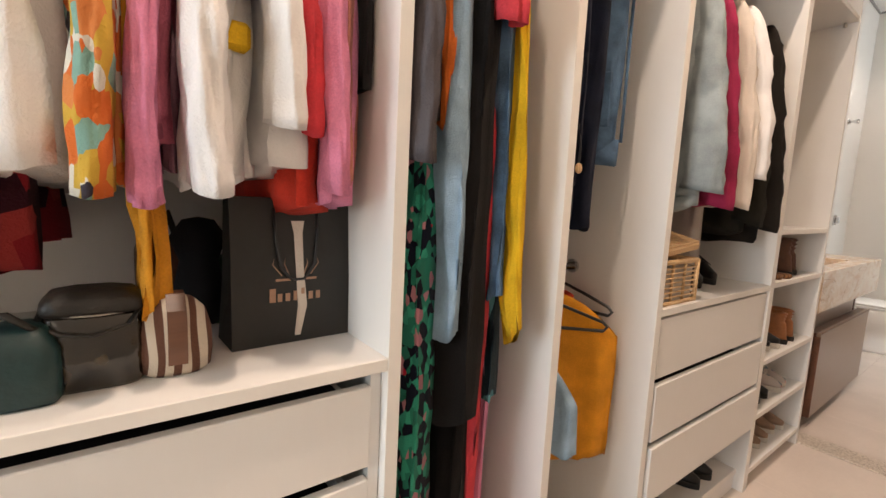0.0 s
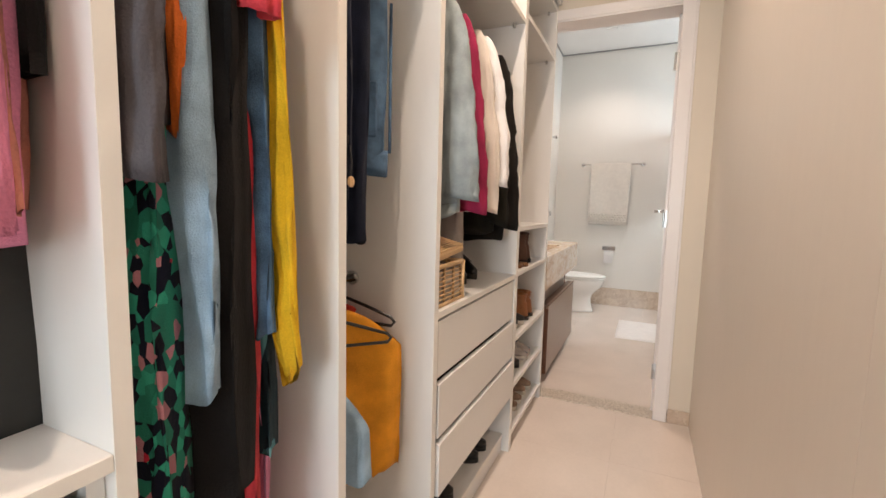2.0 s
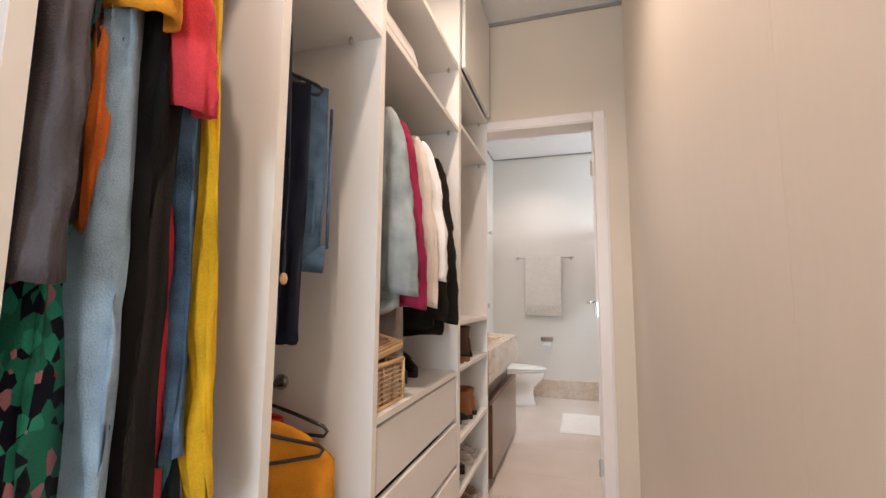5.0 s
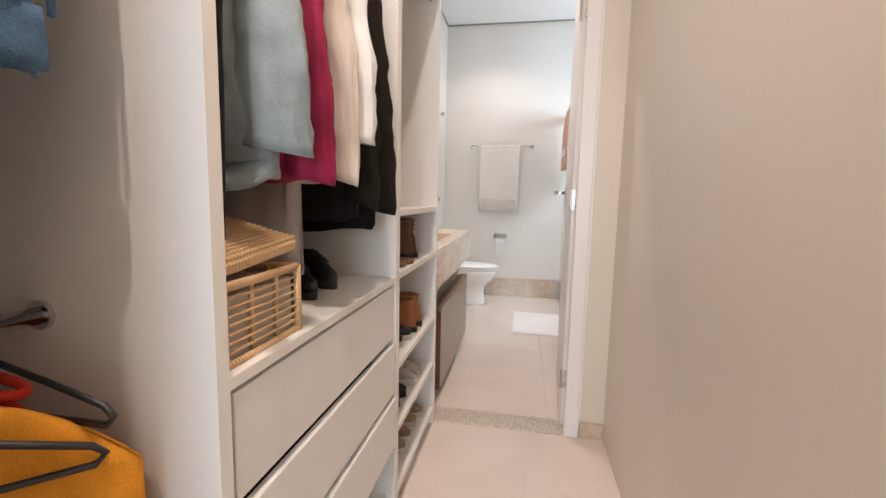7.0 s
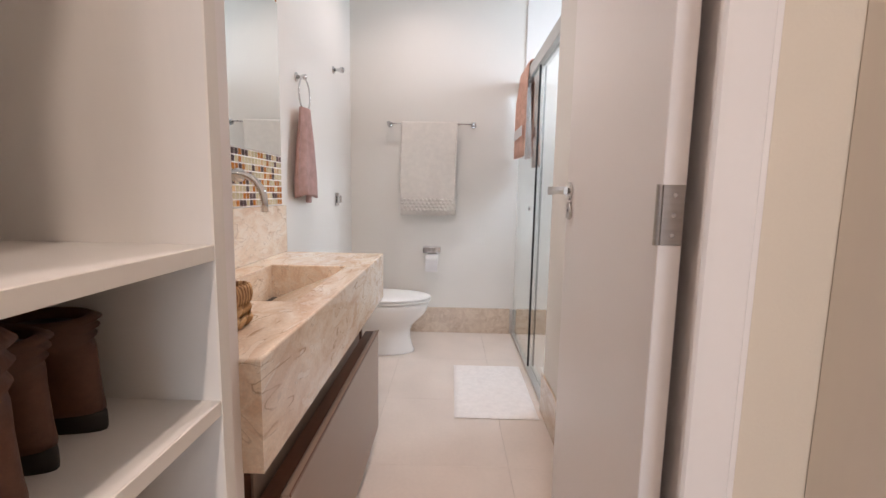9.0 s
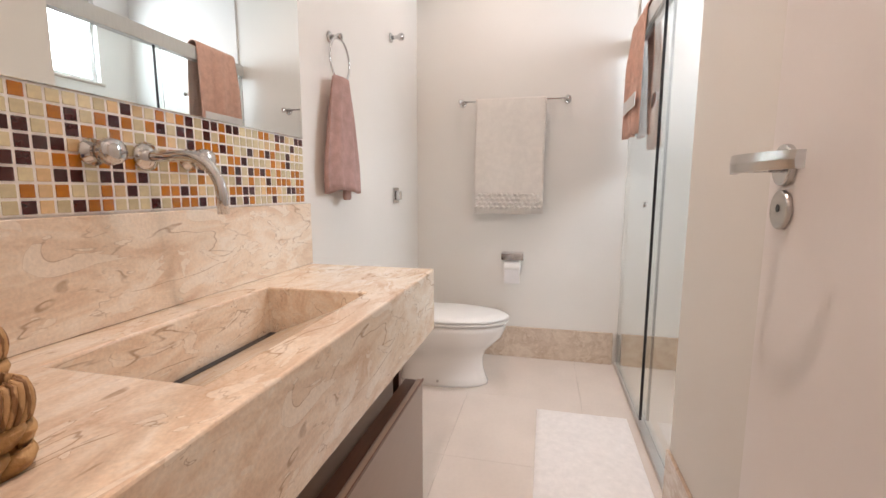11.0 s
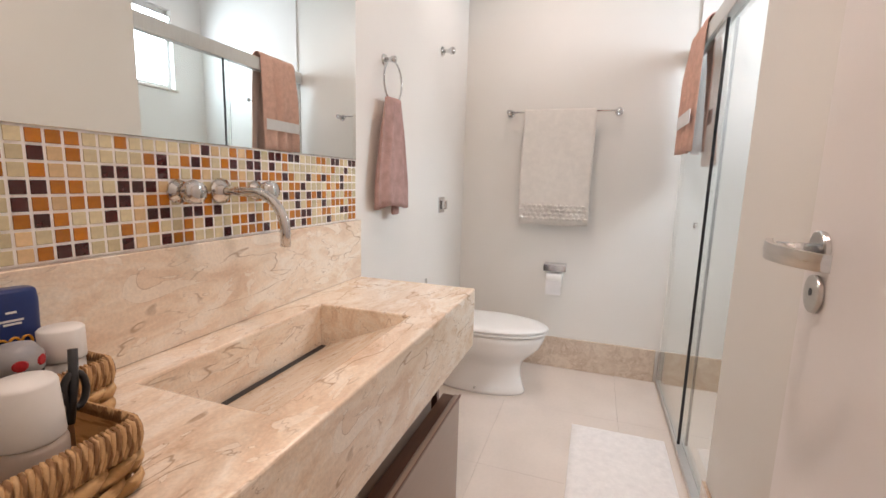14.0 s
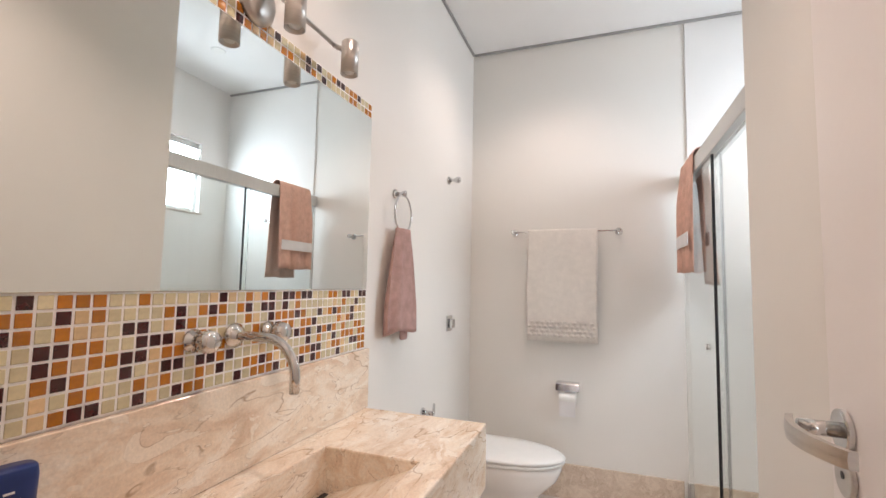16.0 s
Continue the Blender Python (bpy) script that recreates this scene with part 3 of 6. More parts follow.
# flat bowed lever: rounds the stem's end and sweeps back towards the hinges
loops = []
for i in range(25):
    a = i / 24
    x = HX + 0.012 - 0.135 * a
    y = 0.040 + 0.026 * math.sin(math.pi * min(1, 0.18 + 0.82 * a)) ** 0.8
    hh = 0.0115 - 0.002 * a
    loops.append([(x, y - 0.004, 1.140 - hh), (x, y + 0.004, 1.140 - hh), (x, y + 0.0052, 1.140), (x, y + 0.004, 1.140 + hh), (x, y - 0.004, 1.140 + hh)])
part("grip", loft(loops), M["steel"], lv, "flat bowed polished steel lever", smooth=False)
kp = part("keyhole_plate", cyl((HX, 0.0005, 1.084), (HX, 0.007, 1.084), 0.025, seg=28, bevel=0.002), M["steel"], leaf)
part("keyhole", cyl((HX, 0.0071, 1.086), (HX, 0.0076, 1.086), 0.005, seg=14), M["black_plastic"], kp)

# ---- vanity ----
CX0, CX1, CY0, CZ = W1 + 0.008, 4.645, 1.18, 0.84
BX0, BX1, BY0, BY1 = 3.69, 4.255, 1.268, 1.558
t = thing("vanity_countertop", CX0, CY0, 0.63, "beige veined marble vanity top with an integral sloped basin", "countertop")
W, D, H = CX1 - CX0, NORTH - 0.0015 - CY0, CZ - 0.63
bx0, bx1, by0, by1 = BX0 - CX0, BX1 - CX0, BY0 - CY0, BY1 - CY0
bm = bmesh.new()
XS, YS = (0, bx0, bx1, W), (0, by0, by1, D)
for i in range(3):
    for j in range(3):
        if (i, j) != (1, 1):
            vs = [bm.verts.new((XS[a], YS[b], H)) for a, b in ((i, j), (i + 1, j), (i + 1, j + 1), (i, j + 1))]
            bm.faces.new(vs)
for a in ((0, 0, W, 0), (W, 0, W, D), (W, D, 0, D), (0, D, 0, 0)):
    cuts = sorted({0, 1} | {c / W for c in (bx0, bx1) if a[0] != a[2]} | {c / D for c in (by0, by1) if a[0] == a[2]})
    if a[0] > a[2] or a[1] > a[3]:
        cuts = [1 - c for c in reversed(cuts)]
    for c0, c1 in zip(cuts, cuts[1:]):
        p = lambda c, z: bm.verts.new((a[0] + (a[2] - a[0]) * c, a[1] + (a[3] - a[1]) * c, z))
        bm.faces.new((p(c0, 0), p(c1, 0), p(c1, H), p(c0, H)))
DEEP = 0.13
rect = [(bx0, by0), (bx1, by0), (bx1, by1), (bx0, by1)]
for (xa, ya), (xb, yb) in zip(rect, rect[1:] + rect[:1]):
    bm.faces.new([bm.verts.new(v) for v in ((xa, ya, H), (xb, yb, H), (xb, yb, H - DEEP - 0.03), (xa, ya, H - DEEP - 0.03))])
bm.faces.new([bm.verts.new(v) for v in ((bx0, by0, H - DEEP - 0.03), (bx1, by0, H - DEEP - 0.03), (bx1, by1, H - DEEP - 0.03), (bx0, by1, H - DEEP - 0.03))])
bmesh.ops.remove_doubles(bm, verts=bm.verts, dist=0.0004)
es = [e for e in bm.edges if all(abs(v.co.z - H) < 1e-5 for v in e.verts) and len(e.link_faces) == 2 and abs(e.link_faces[0].normal.dot(e.link_faces[1].normal)) < 0.5]
es += [e for e in bm.edges if all(abs(v.co.x - W) < 1e-5 and abs(v.co.y) < 1e-5 for v in e.verts)]
bmesh.ops.recalc_face_normals(bm, faces=bm.faces)
bmesh.ops.bevel(bm, geom=list(set(es)), offset=0.005, segments=2, affect="EDGES", profile=0.5)
part("slab", bm, M["marble"], t)
bm = bmesh.new()
sl = [(by0 + 0.001, H - 0.016), (by1 - 0.018, H - DEEP)]
loft([[(x, sl[0][0], sl[0][1]), (x, sl[1][0], sl[1][1]), (x, sl[1][0], sl[1][1] - 0.015), (x, sl[0][0], sl[0][1] - 0.015)] for x in (bx0 + 0.001, bx1 - 0.001)], bm=bm)
part("basin_ramp", bm, M["marble"], t, "sloped marble basin floor with a drain slit")
# black strip set in the slit in place of its own shade
part("drain_slit_shade", box(bx0 + 0.001, bx1 - 0.001, by1 - 0.017, by1 - 0.001, H - DEEP - 0.006, H - DEEP + 0.001), M["black_plastic"], t)
t = thing("backsplash", CX0, NORTH - 0.016, CZ, "beige veined marble backsplash above the vanity", "backsplash")
part("slab", box(0, 4.652 - CX0, 0, 0.015, 0.0005, 0.22, 0.002), M["marble"], t)

t = thing("vanity_cabinet", 3.38, 1.20, 0, "dark brown wooden vanity cabinet with a taupe door", "vanity cabinet")
VW = 1.10
part("side_panel", box(0, 0.02, 0.05, 0.43, 0.06, 0.629), M["brown_wood"], t)
part("side_panel", box(VW - 0.02, VW, 0.05, 0.43, 0.06, 0.629), M["brown_wood"], t)
part("bottom_panel", box(0.02, VW - 0.02, 0.05, 0.43, 0.06, 0.08), M["brown_wood"], t)
part("back_panel", box(0.02, VW - 0.02, 0.415, 0.43, 0.08, 0.629), M["brown_wood"], t)
part("plinth", box(0.05, VW - 0.05, 0.09, 0.40, 0, 0.06), M["brown_wood"], t)
part("fascia", box(0.0, VW - 0.09, 0.044, 0.0498, 0.40, 0.615, 0.001), M["taupe"], t, "recessed taupe fascia under the stone")
d = part("door", box(0.012, VW + 0.002, -0.022, -0.004, 0.05, 0.512, 0.002), M["taupe"], t, "taupe lacquered door standing proud")
part("top_edge", box(0.002, VW + 0.001, -0.0035, 0.036, 0.492, 0.509, 0.002), M["brown_wood"], d, "dark brown wooden top edge")
part("side_edge", box(0.002, 0.0115, -0.024, 0.036, 0.05, 0.4915, 0.002), M["brown_wood"], d, "dark brown wooden side edge")
part("lip", box(0.012, VW + 0.001, -0.026, -0.0225, 0.506, 0.516, 0.001), M["brown_wood"], d, "dark brown edge strip")

# mirror with a slim bevel
mir = thing("wall_mirror", 3.30, NORTH - 0.008, 1.286, "large frameless wall mirror above the mosaic", "mirror")
part("glass", box(0, 4.627 - 3.30, 0, 0.0075, 0, 1.953 - 1.286, 0.001), M["mirror"], mir)

# wall-mounted tap
t = thing("wall_tap", 3.985, NORTH - 0.012, 1.178, "chrome wall-mounted tap with two knobs and a curved spout", "tap")
part("flange", lathe([(0.006, 0), (0.03, 0.0), (0.03, 0.006), (0.018, 0.014), (0.012, 0.02)], 28), M["chrome"], t, smooth=True).matrix_basis = pose(0, 0, 0, 90)
pts = [(0, -0.01, 0), (0, -0.10, 0.0)] + [(0, -0.10 - 0.085 * math.sin(a), -0.085 + 0.085 * math.cos(a)) for a in [math.pi / 2 * k / 10 for k in range(1, 11)]] + [(0, -0.185, -0.12)]
pts = [(0, -0.01 - 0.012 * k, 0) for k in range(7)] + pts[1:]
part("spout", tube(pts, 0.0115, 16), M["chrome"], t, smooth=True)
for dx in (-0.115, 0.115):
    k = part("knob", lathe([(0.008, 0), (0.026, 0.0), (0.026, 0.006), (0.015, 0.012), (0.014, 0.026), (0.023, 0.032), (0.026, 0.045), (0.022, 0.062), (0.012, 0.066), (0.001, 0.067)], 12), M["chrome"], t, smooth=True)
    k.matrix_basis = pose(dx, 0, 0, 90)

# ---- toilet ----
def ring(cx, cy, w, front, back, z, n=40):
    """An egg-shaped loop: round in front, squarer behind; front is towards -y."""
    out = []
    for i in range(n):
        a = 2 * math.pi * i / n
        c, s = math.cos(a), math.sin(a)
        y = back * (abs(s) ** 0.6) if s > 0 else -front * abs(s)
        out.append((cx + w * (abs(c) ** (0.75 if s > 0 else 1.0)) * (1 if c > 0 else -1), cy + y, z))
    return out


t = thing("toilet", 5.62, 1.36, 0, "white ceramic toilet with a closed lid against the wall", "toilet")
prof = [(0.114, 0.25, 0.27, 0.0), (0.116, 0.253, 0.27, 0.014), (0.104, 0.238, 0.26, 0.045), (0.088, 0.222, 0.255, 0.11), (0.088, 0.222, 0.255, 0.16), (0.106, 0.238, 0.257, 0.20),
        (0.143, 0.28, 0.262, 0.24), (0.168, 0.325, 0.27, 0.285), (0.180, 0.345, 0.275, 0.33), (0.182, 0.35, 0.275, 0.355), (0.178, 0.345, 0.272, 0.366)]
part("bowl", loft([ring(0, 0, w, f, b, z) for w, f, b, z in prof]), M["ceramic"], t, smooth=True)
prof = [(0.180, 0.352, 0.20, 0.370), (0.188, 0.362, 0.21, 0.374), (0.190, 0.365, 0.21, 0.382), (0.187, 0.36, 0.208, 0.388)]
part("seat", loft([ring(0, 0, w, f, b, z) for w, f, b, z in prof]), M["white_plastic"], t, smooth=True)
prof = [(0.184, 0.356, 0.205, 0.391), (0.19, 0.366, 0.212, 0.394), (0.191, 0.368, 0.212, 0.402), (0.182, 0.355, 0.205, 0.412), (0.13, 0.27, 0.16, 0.418), (0.01, 0.03, 0.02, 0.42)]
part("lid", loft([ring(0, 0, w, f, b, z) for w, f, b, z in prof]), M["white_plastic"], t, smooth=True)
for dx in (-0.08, 0.08):
    part("lid_hinge", cyl((dx - 0.02, 0.225, 0.385), (dx + 0.02, 0.225, 0.385), 0.012, seg=14), M["white_plastic"], t)
part("floor_bolt", lathe([(0.001, 0.012), (0.007, 0.01), (0.009, 0.0)], 12, (-0.118, 0.02, 0.03)), M["steel"], t)

# ---- chrome fittings ----
t = thing("towel_bar", EAST - 0.002, 1.027, 1.657, "chrome towel bar on the end wall", "towel bar")
part("bar", cyl((-0.055, -0.335, 0), (-0.055, 0.335, 0), 0.005, seg=14), M["chrome"], t, smooth=True)
for s in (-0.325, 0.325):
    part("flange", cyl((0.001, s, 0), (-0.008, s, 0), 0.024, 0.02, seg=24, bevel=0.002), M["chrome"], t, smooth=True)
    part("post", lathe([(0.011, 0), (0.009, 0.025), (0.011, 0.045), (0.016, 0.052), (0.016, 0.066), (0.010, 0.073), (0.001, 0.074)], 18), M["chrome"], t, smooth=True).matrix_basis = pose(-0.002, s, 0, 0, -90, 0)


def hanging_cloth(w, front, back, ztop, thick=0.012, folds=3, amp=0.006, seed=0, taper=0.0, n=34, flare=0.0, band=None):
    """A cloth folded over a bar that runs along y: sheets in front (towards -x) and behind, with soft folds."""
    rnd = random.Random(seed)
    ph = [rnd.uniform(0, 6.28) for _ in range(4)]
    path = [(-thick, ztop - front + front * k / 14, -1, 0) for k in range(15)]
    if band:
        path = [(-thick - 0.0015, ztop - band[1] + (band[1] - band[0]) * k / 8, -1, 0) for k in range(9)]
    else:
        path += [(-thick * math.cos(a), ztop + thick * math.sin(a), -math.cos(a), math.sin(a)) for a in (math.pi * k / 6 for k in range(1, 6))]
        path += [(thick, ztop - back * k / 12, 1, 0) for k in range(13)]
    loops = []
    for j in range(n):
        u = j / (n - 1) - 0.5
        outer, inner = [], []
        for px, pz, nx_, nz_ in path:
            down = ztop - pz
            wave = amp * (1.6 + math.sin(folds * 6.28 * u + ph[0] + 0.8 * down) + 0.6 * math.sin(folds * 10.1 * u + ph[1])) * min(1, 0.15 + max(0, down) / 0.25) + flare * max(0, down) * (nx_ < 0)
            y = u * w * (1 + taper * down) + 0.004 * math.sin(7 * down + ph[2])
            z = pz + 0.003 * math.sin(9 * u + ph[3]) * (down > 0.1)
            outer.append((px + nx_ * wave, y, z + 0.001 * nz_))
            inner.append((px + nx_ * (wave - 0.004), y, z - 0.003 * nz_))
        loops.append(outer + inner[::-1])
    bm = loft(loops)
    return bm


t = thing("bath_towel", EAST - 0.057, 1.045, 1.657, "cream terry bath towel folded over the towel bar", "towel")
part("cloth", hanging_cloth(0.43, 0.70, 0.62, 0.004, 0.011, 1.2, 0.003, 5), C["towel"], t, smooth=True)
bm = bmesh.new()
for r in range(4):
    for q in range(13):
        cy = -0.195 + 0.0325 * q + (0.016 if r % 2 else 0)
        if cy < 0.2:
            lathe([(0.001, 0.0), (0.010, 0.001), (0.013, 0.004), (0.001, 0.006)], 8, (0, 0, 0), bm=bm)
            vs = list(bm.verts)[-32:]
            for v in vs:
                x, y, z = v.co
                v.co = (-0.0195 - z * 0.8, cy + y * 1.15, -0.655 + 0.026 * r + x * 0.8)
part("embossed_border", bm, C["towel"], t, "embossed petal border", smooth=True)

t = thing("toilet_paper_holder", EAST - 0.002, 1.01, 0.70, "chrome toilet paper holder with a cover flap", "paper holder")
part("cover", box(-0.075, -0.001, -0.07, 0.07, -0.012, 0.012, 0.005, seg=2), M["chrome"], t)
part("flap", box(-0.08, -0.073, -0.07, 0.07, -0.035, 0.008, 0.002), M["chrome"], t)
part("roll", cyl((-0.045, -0.05, -0.085), (-0.045, 0.05, -0.085), 0.045, seg=28, bevel=0.003), M["white_plastic"], t, smooth=True)
part("sheet", box(-0.089, -0.086, -0.048, 0.048, -0.185, -0.085, 0.001), C["white"], t)

t = thing("robe_hook", 5.575, NORTH - 0.001, 1.925, "chrome robe hook on the side wall", "wall hook")
part("flange", cyl((0, 0, 0), (0, -0.009, 0), 0.026, 0.021, seg=24, bevel=0.002), M["chrome"], t, smooth=True)
part("knob", lathe([(0.011, 0), (0.009, 0.02), (0.012, 0.035), (0.019, 0.042), (0.019, 0.058), (0.012, 0.066), (0.001, 0.067)], 20), M["chrome"], t, smooth=True).matrix_basis = pose(0, -0.008, 0, 90)
t = thing("flush_valve", 5.62, NORTH - 0.001, 1.078, "square chrome flush valve plate with a push knob", "flush valve")
part("plate", box(-0.045, 0.045, -0.008, 0, -0.045, 0.045, 0.003, seg=2), M["chrome"], t)
part("button", box(-0.022, 0.022, -0.034, -0.008, -0.026, 0.026, 0.006, seg=3), M["chrome"], t)
t = thing("angle_valve", 5.235, NORTH - 0.001, 0.665, "small chrome angle valve on the side wall", "water valve")
part("flange", cyl((0, 0, 0), (0, -0.008, 0), 0.024, seg=20), M["chrome"], t)
part("body", cyl((0, -0.008, 0), (0, -0.06, 0), 0.012, seg=16), M["chrome"], t, smooth=True)
part("handle", box(-0.006, 0.006, -0.068, -0.058, -0.006, 0.05, 0.002), M["chrome"], t)

t = thing("towel_ring", 4.865, NORTH - 0.001, 1.70, "chrome towel ring on the side wall", "towel ring")
part("flange", cyl((0, 0, 0), (0, -0.009, 0), 0.025, 0.02, seg=24, bevel=0.002), M["chrome"], t, smooth=True)
part("post", lathe([(0.010, 0), (0.008, 0.02), (0.013, 0.03), (0.013, 0.044), (0.001, 0.048)], 18), M["chrome"], t, smooth=True).matrix_basis = pose(0, -0.008, 0, 90)
RR = 0.083
part("ring", tube([(RR * math.sin(a), -0.042, -RR - 0.006 + RR * math.cos(a)) for a in (2 * math.pi * k / 40 for k in range(41))], 0.0042, 10), M["chrome"], t, smooth=True)
t = thing("hand_towel", 4.868, NORTH - 0.043, 1.70 - 2 * RR - 0.002, "mauve terry hand towel hanging through the towel ring", "towel")
bm = bmesh.new()
loops = []
for k in range(22):
    q = k / 21
    z = 0.012 - q * 0.44
    w = 0.062 + 0.075 * min(1, q * 1.3) ** 0.8
    loops.append([(w * math.cos(a) + 0.004 * math.sin(5 * a + 3 * q), (0.020 + 0.012 * q) * math.sin(a) + (0.006 * min(1, q * 3)) * math.sin(7 * a + 1.3) , z + 0.012 * q * math.sin(2 * a)) for a in (2 * math.pi * j / 56 for j in range(56))])
part("cloth", loft(loops), C["towel_mauve"], t, smooth=True)
part("hanging_end", box(0.0, 0.05, -0.012, 0.008, -0.465, -0.42, 0.006), C["towel_mauve"], t)

# three-headed wall lamp above the mirror
t = thing("wall_lamp", 4.005, NORTH - 0.002, 2.04, "brushed steel wall lamp with swivelling cylinder heads on a bar", "wall lamp")
part("base_plate", lathe([(0.001, 0), (0.06, 0), (0.06, 0.012), (0.048, 0.026), (0.02, 0.032), (0.001, 0.033)], 32), M["steel"], t, smooth=True).matrix_basis = pose(0, 0, 0, 90)
part("bar", cyl((-0.30, -0.055, 0.025), (0.30, -0.055, 0.025), 0.0065, seg=14), M["steel"], t, smooth=True)
part("stem", cyl((0, -0.02, 0.01), (0, -0.06, 0.025), 0.01, seg=16), M["steel"], t, smooth=True)
for dx in (-0.28, 0.02, 0.28):
    h = part("lamp_head", lathe([(0.001, 0.055), (0.022, 0.055), (0.027, 0.05), (0.027, -0.052), (0.024, -0.052), (0.022, -0.03), (0.001, -0.028)], 26), M["steel"], t, smooth=True)
    h.matrix_basis = pose(dx, -0.115, -0.03)
    part("swivel", cyl((0, 0.02, 0.03), (0, 0.06, 0.055), 0.008, seg=12), M["steel"], h, smooth=True)
    part("bulb", lathe([(0.001, -0.05), (0.014, -0.046), (0.018, -0.036), (0.018, -0.03)], 16), M["white_plastic"], h, smooth=True)

# ---- shower screen ----
t = thing("shower_screen", PIL, SOUTH - 0.03, 0, "sliding clear glass shower screen with satin aluminium rails", "shower screen")
L = EAST - 0.012 - PIL
part("top_rail", box(0, L, -0.025, 0.028, 1.905, 1.985, 0.003), M["alu"], t)
part("bottom_rail", box(0, L, -0.025, 0.028, 0.0, 0.022, 0.003), M["alu"], t)
part("wall_channel", box(L - 0.016, L, -0.005, 0.022, 0.024, 0.21, 0.002), M["steel"], t)
a = part("fixed_pane", box(5.335 - PIL, L - 0.004, 0.008, 0.016, 0.022, 1.905), M["glass"], t, "clear glass pane with a greenish edge")
b = part("sliding_pane", box(0.01, 5.39 - PIL, -0.012, -0.004, 0.026, 1.905), M["glass"], t, "clear glass pane with a greenish edge")
part("dark_seal", box(5.329 - PIL, 5.3345 - PIL, 0.006, 0.018, 0.022, 1.905), M["black_plastic"], t, "thin dark seal at the glass edge")
a.visible_shadow = b.visible_shadow = False
part("pull_knob", cyl((0.74, -0.004, 1.04), (0.74, 0.02, 1.04), 0.014, seg=18), M["chrome"], b)

t = thing("shower_towel", 5.80, SOUTH - 0.03, 1.989, "dusty rose terry towel with a white band over the shower rail", "towel", rz=90)
part("cloth", hanging_cloth(0.34, 0.66, 0.60, 0.006, 0.034, 2.6, 0.010, 9, flare=0.05), C["towel_rose"], t, smooth=True)
for z0, z1, cl, words in ((0.43, 0.50, "white", "white woven band"), (0.585, 0.60, "white", "white woven stripe"), (0.64, 0.664, "cream", "cream fringe hem")):
    part("band", hanging_cloth(0.342, 0.66, 0.60, 0.006, 0.034, 2.6, 0.010, 9, flare=0.05, band=(z0, z1)), C[cl], t, words, smooth=True)
part("back_band", box(0.064, 0.068, -0.17, 0.17, -0.46, -0.39, 0.0015), C["white"], t, "white woven band")

t = thing("wall_shower", 5.05, SHOWER + 0.001, 2.32, "white round shower head on a chrome arm", "shower head")
part("arm", tube([(0, 0, 0), (0, 0.1, 0.03), (0, 0.2, 0.03), (0, 0.28, 0.0)], 0.011, 12), M["chrome"], t, smooth=True)
part("head", lathe([(0.012, 0.04), (0.03, 0.025), (0.08, 0.0), (0.085, -0.012), (0.001, -0.014)], 28, (0, 0.29, -0.03)), M["white_plastic"], t, smooth=True)
t = thing("shower_hook", EAST - 0.012, -0.1, 1.80, "chrome double hook on the shower wall", "wall hook")
part("flange", cyl((0, 0, 0), (-0.008, 0, 0), 0.022, seg=20), M["chrome"], t)
part("knob", lathe([(0.010, 0), (0.009, 0.02), (0.017, 0.035), (0.017, 0.05), (0.001, 0.056)], 18), M["chrome"], t, smooth=True).matrix_basis = pose(-0.008, 0, 0, 0, -90, 0)

# bath mat
t = thing("bath_mat", 5.02, 0.61, 0.0, "white rectangular cotton bath mat on the floor", "bath mat")
bm = bmesh.new()
nx, ny = 46, 30
rows = []
for i in range(nx + 1):
    row = []
    for j in range(ny + 1):
        u, v = i / nx * 2 - 1, j / ny * 2 - 1
        edge = min(1, min(1 - abs(u), 1 - abs(v)) * 12)
        row.append(bm.verts.new((u * 0.345, v * 0.215, 0.003 + 0.008 * edge ** 0.5 + 0.002 * noise.noise(Vector((u * 9, v * 7, 1))))))
    rows.append(row)
for i in range(nx):
    for j in range(ny):
        bm.faces.new((rows[i][j], rows[i + 1][j], rows[i + 1][j + 1], rows[i][j + 1]))
part("cotton_mat", bm, C["mat_white"], t, smooth=True)

# ---- clothes ----


def hanger(x, rod_y, rod_z, rz=0, half=0.20, material=None, slope=0.10):
    """A hanger on a rod: hook and shoulder triangle in its own y-z plane."""
    t = thing("clothes_hanger", x, rod_y, rod_z, "slim black plastic clothes hanger on the rod", "hanger", "clothes hangers", rz)
    m = material or M["black_plastic"]
    hook = [(0, 0.017 * math.sin(a), 0.001 + 0.0175 * math.cos(a)) for a in (math.radians(d) for d in range(-100, 181, 20))]
    hook += [(0, 0, -0.03), (0, 0, -0.05)]
    part("hook", tube(hook, 0.0028, 8), m, t, smooth=True)
    tri = [(0, 0, -0.05), (0, -half * 0.5, -0.05 - slope * 0.5), (0, -half + 0.012, -0.05 - slope), (0, -half, -0.062 - slope), (0, -half + 0.01, -0.074 - slope),
           (0, 0, -0.074 - slope), (0, half - 0.01, -0.074 - slope), (0, half, -0.062 - slope), (0, half - 0.012, -0.05 - slope), (0, half * 0.5, -0.05 - slope * 0.5), (0, 0, -0.05)]
    part("shoulder", tube(tri, 0.0045, 8), m, t, smooth=True)
    return t


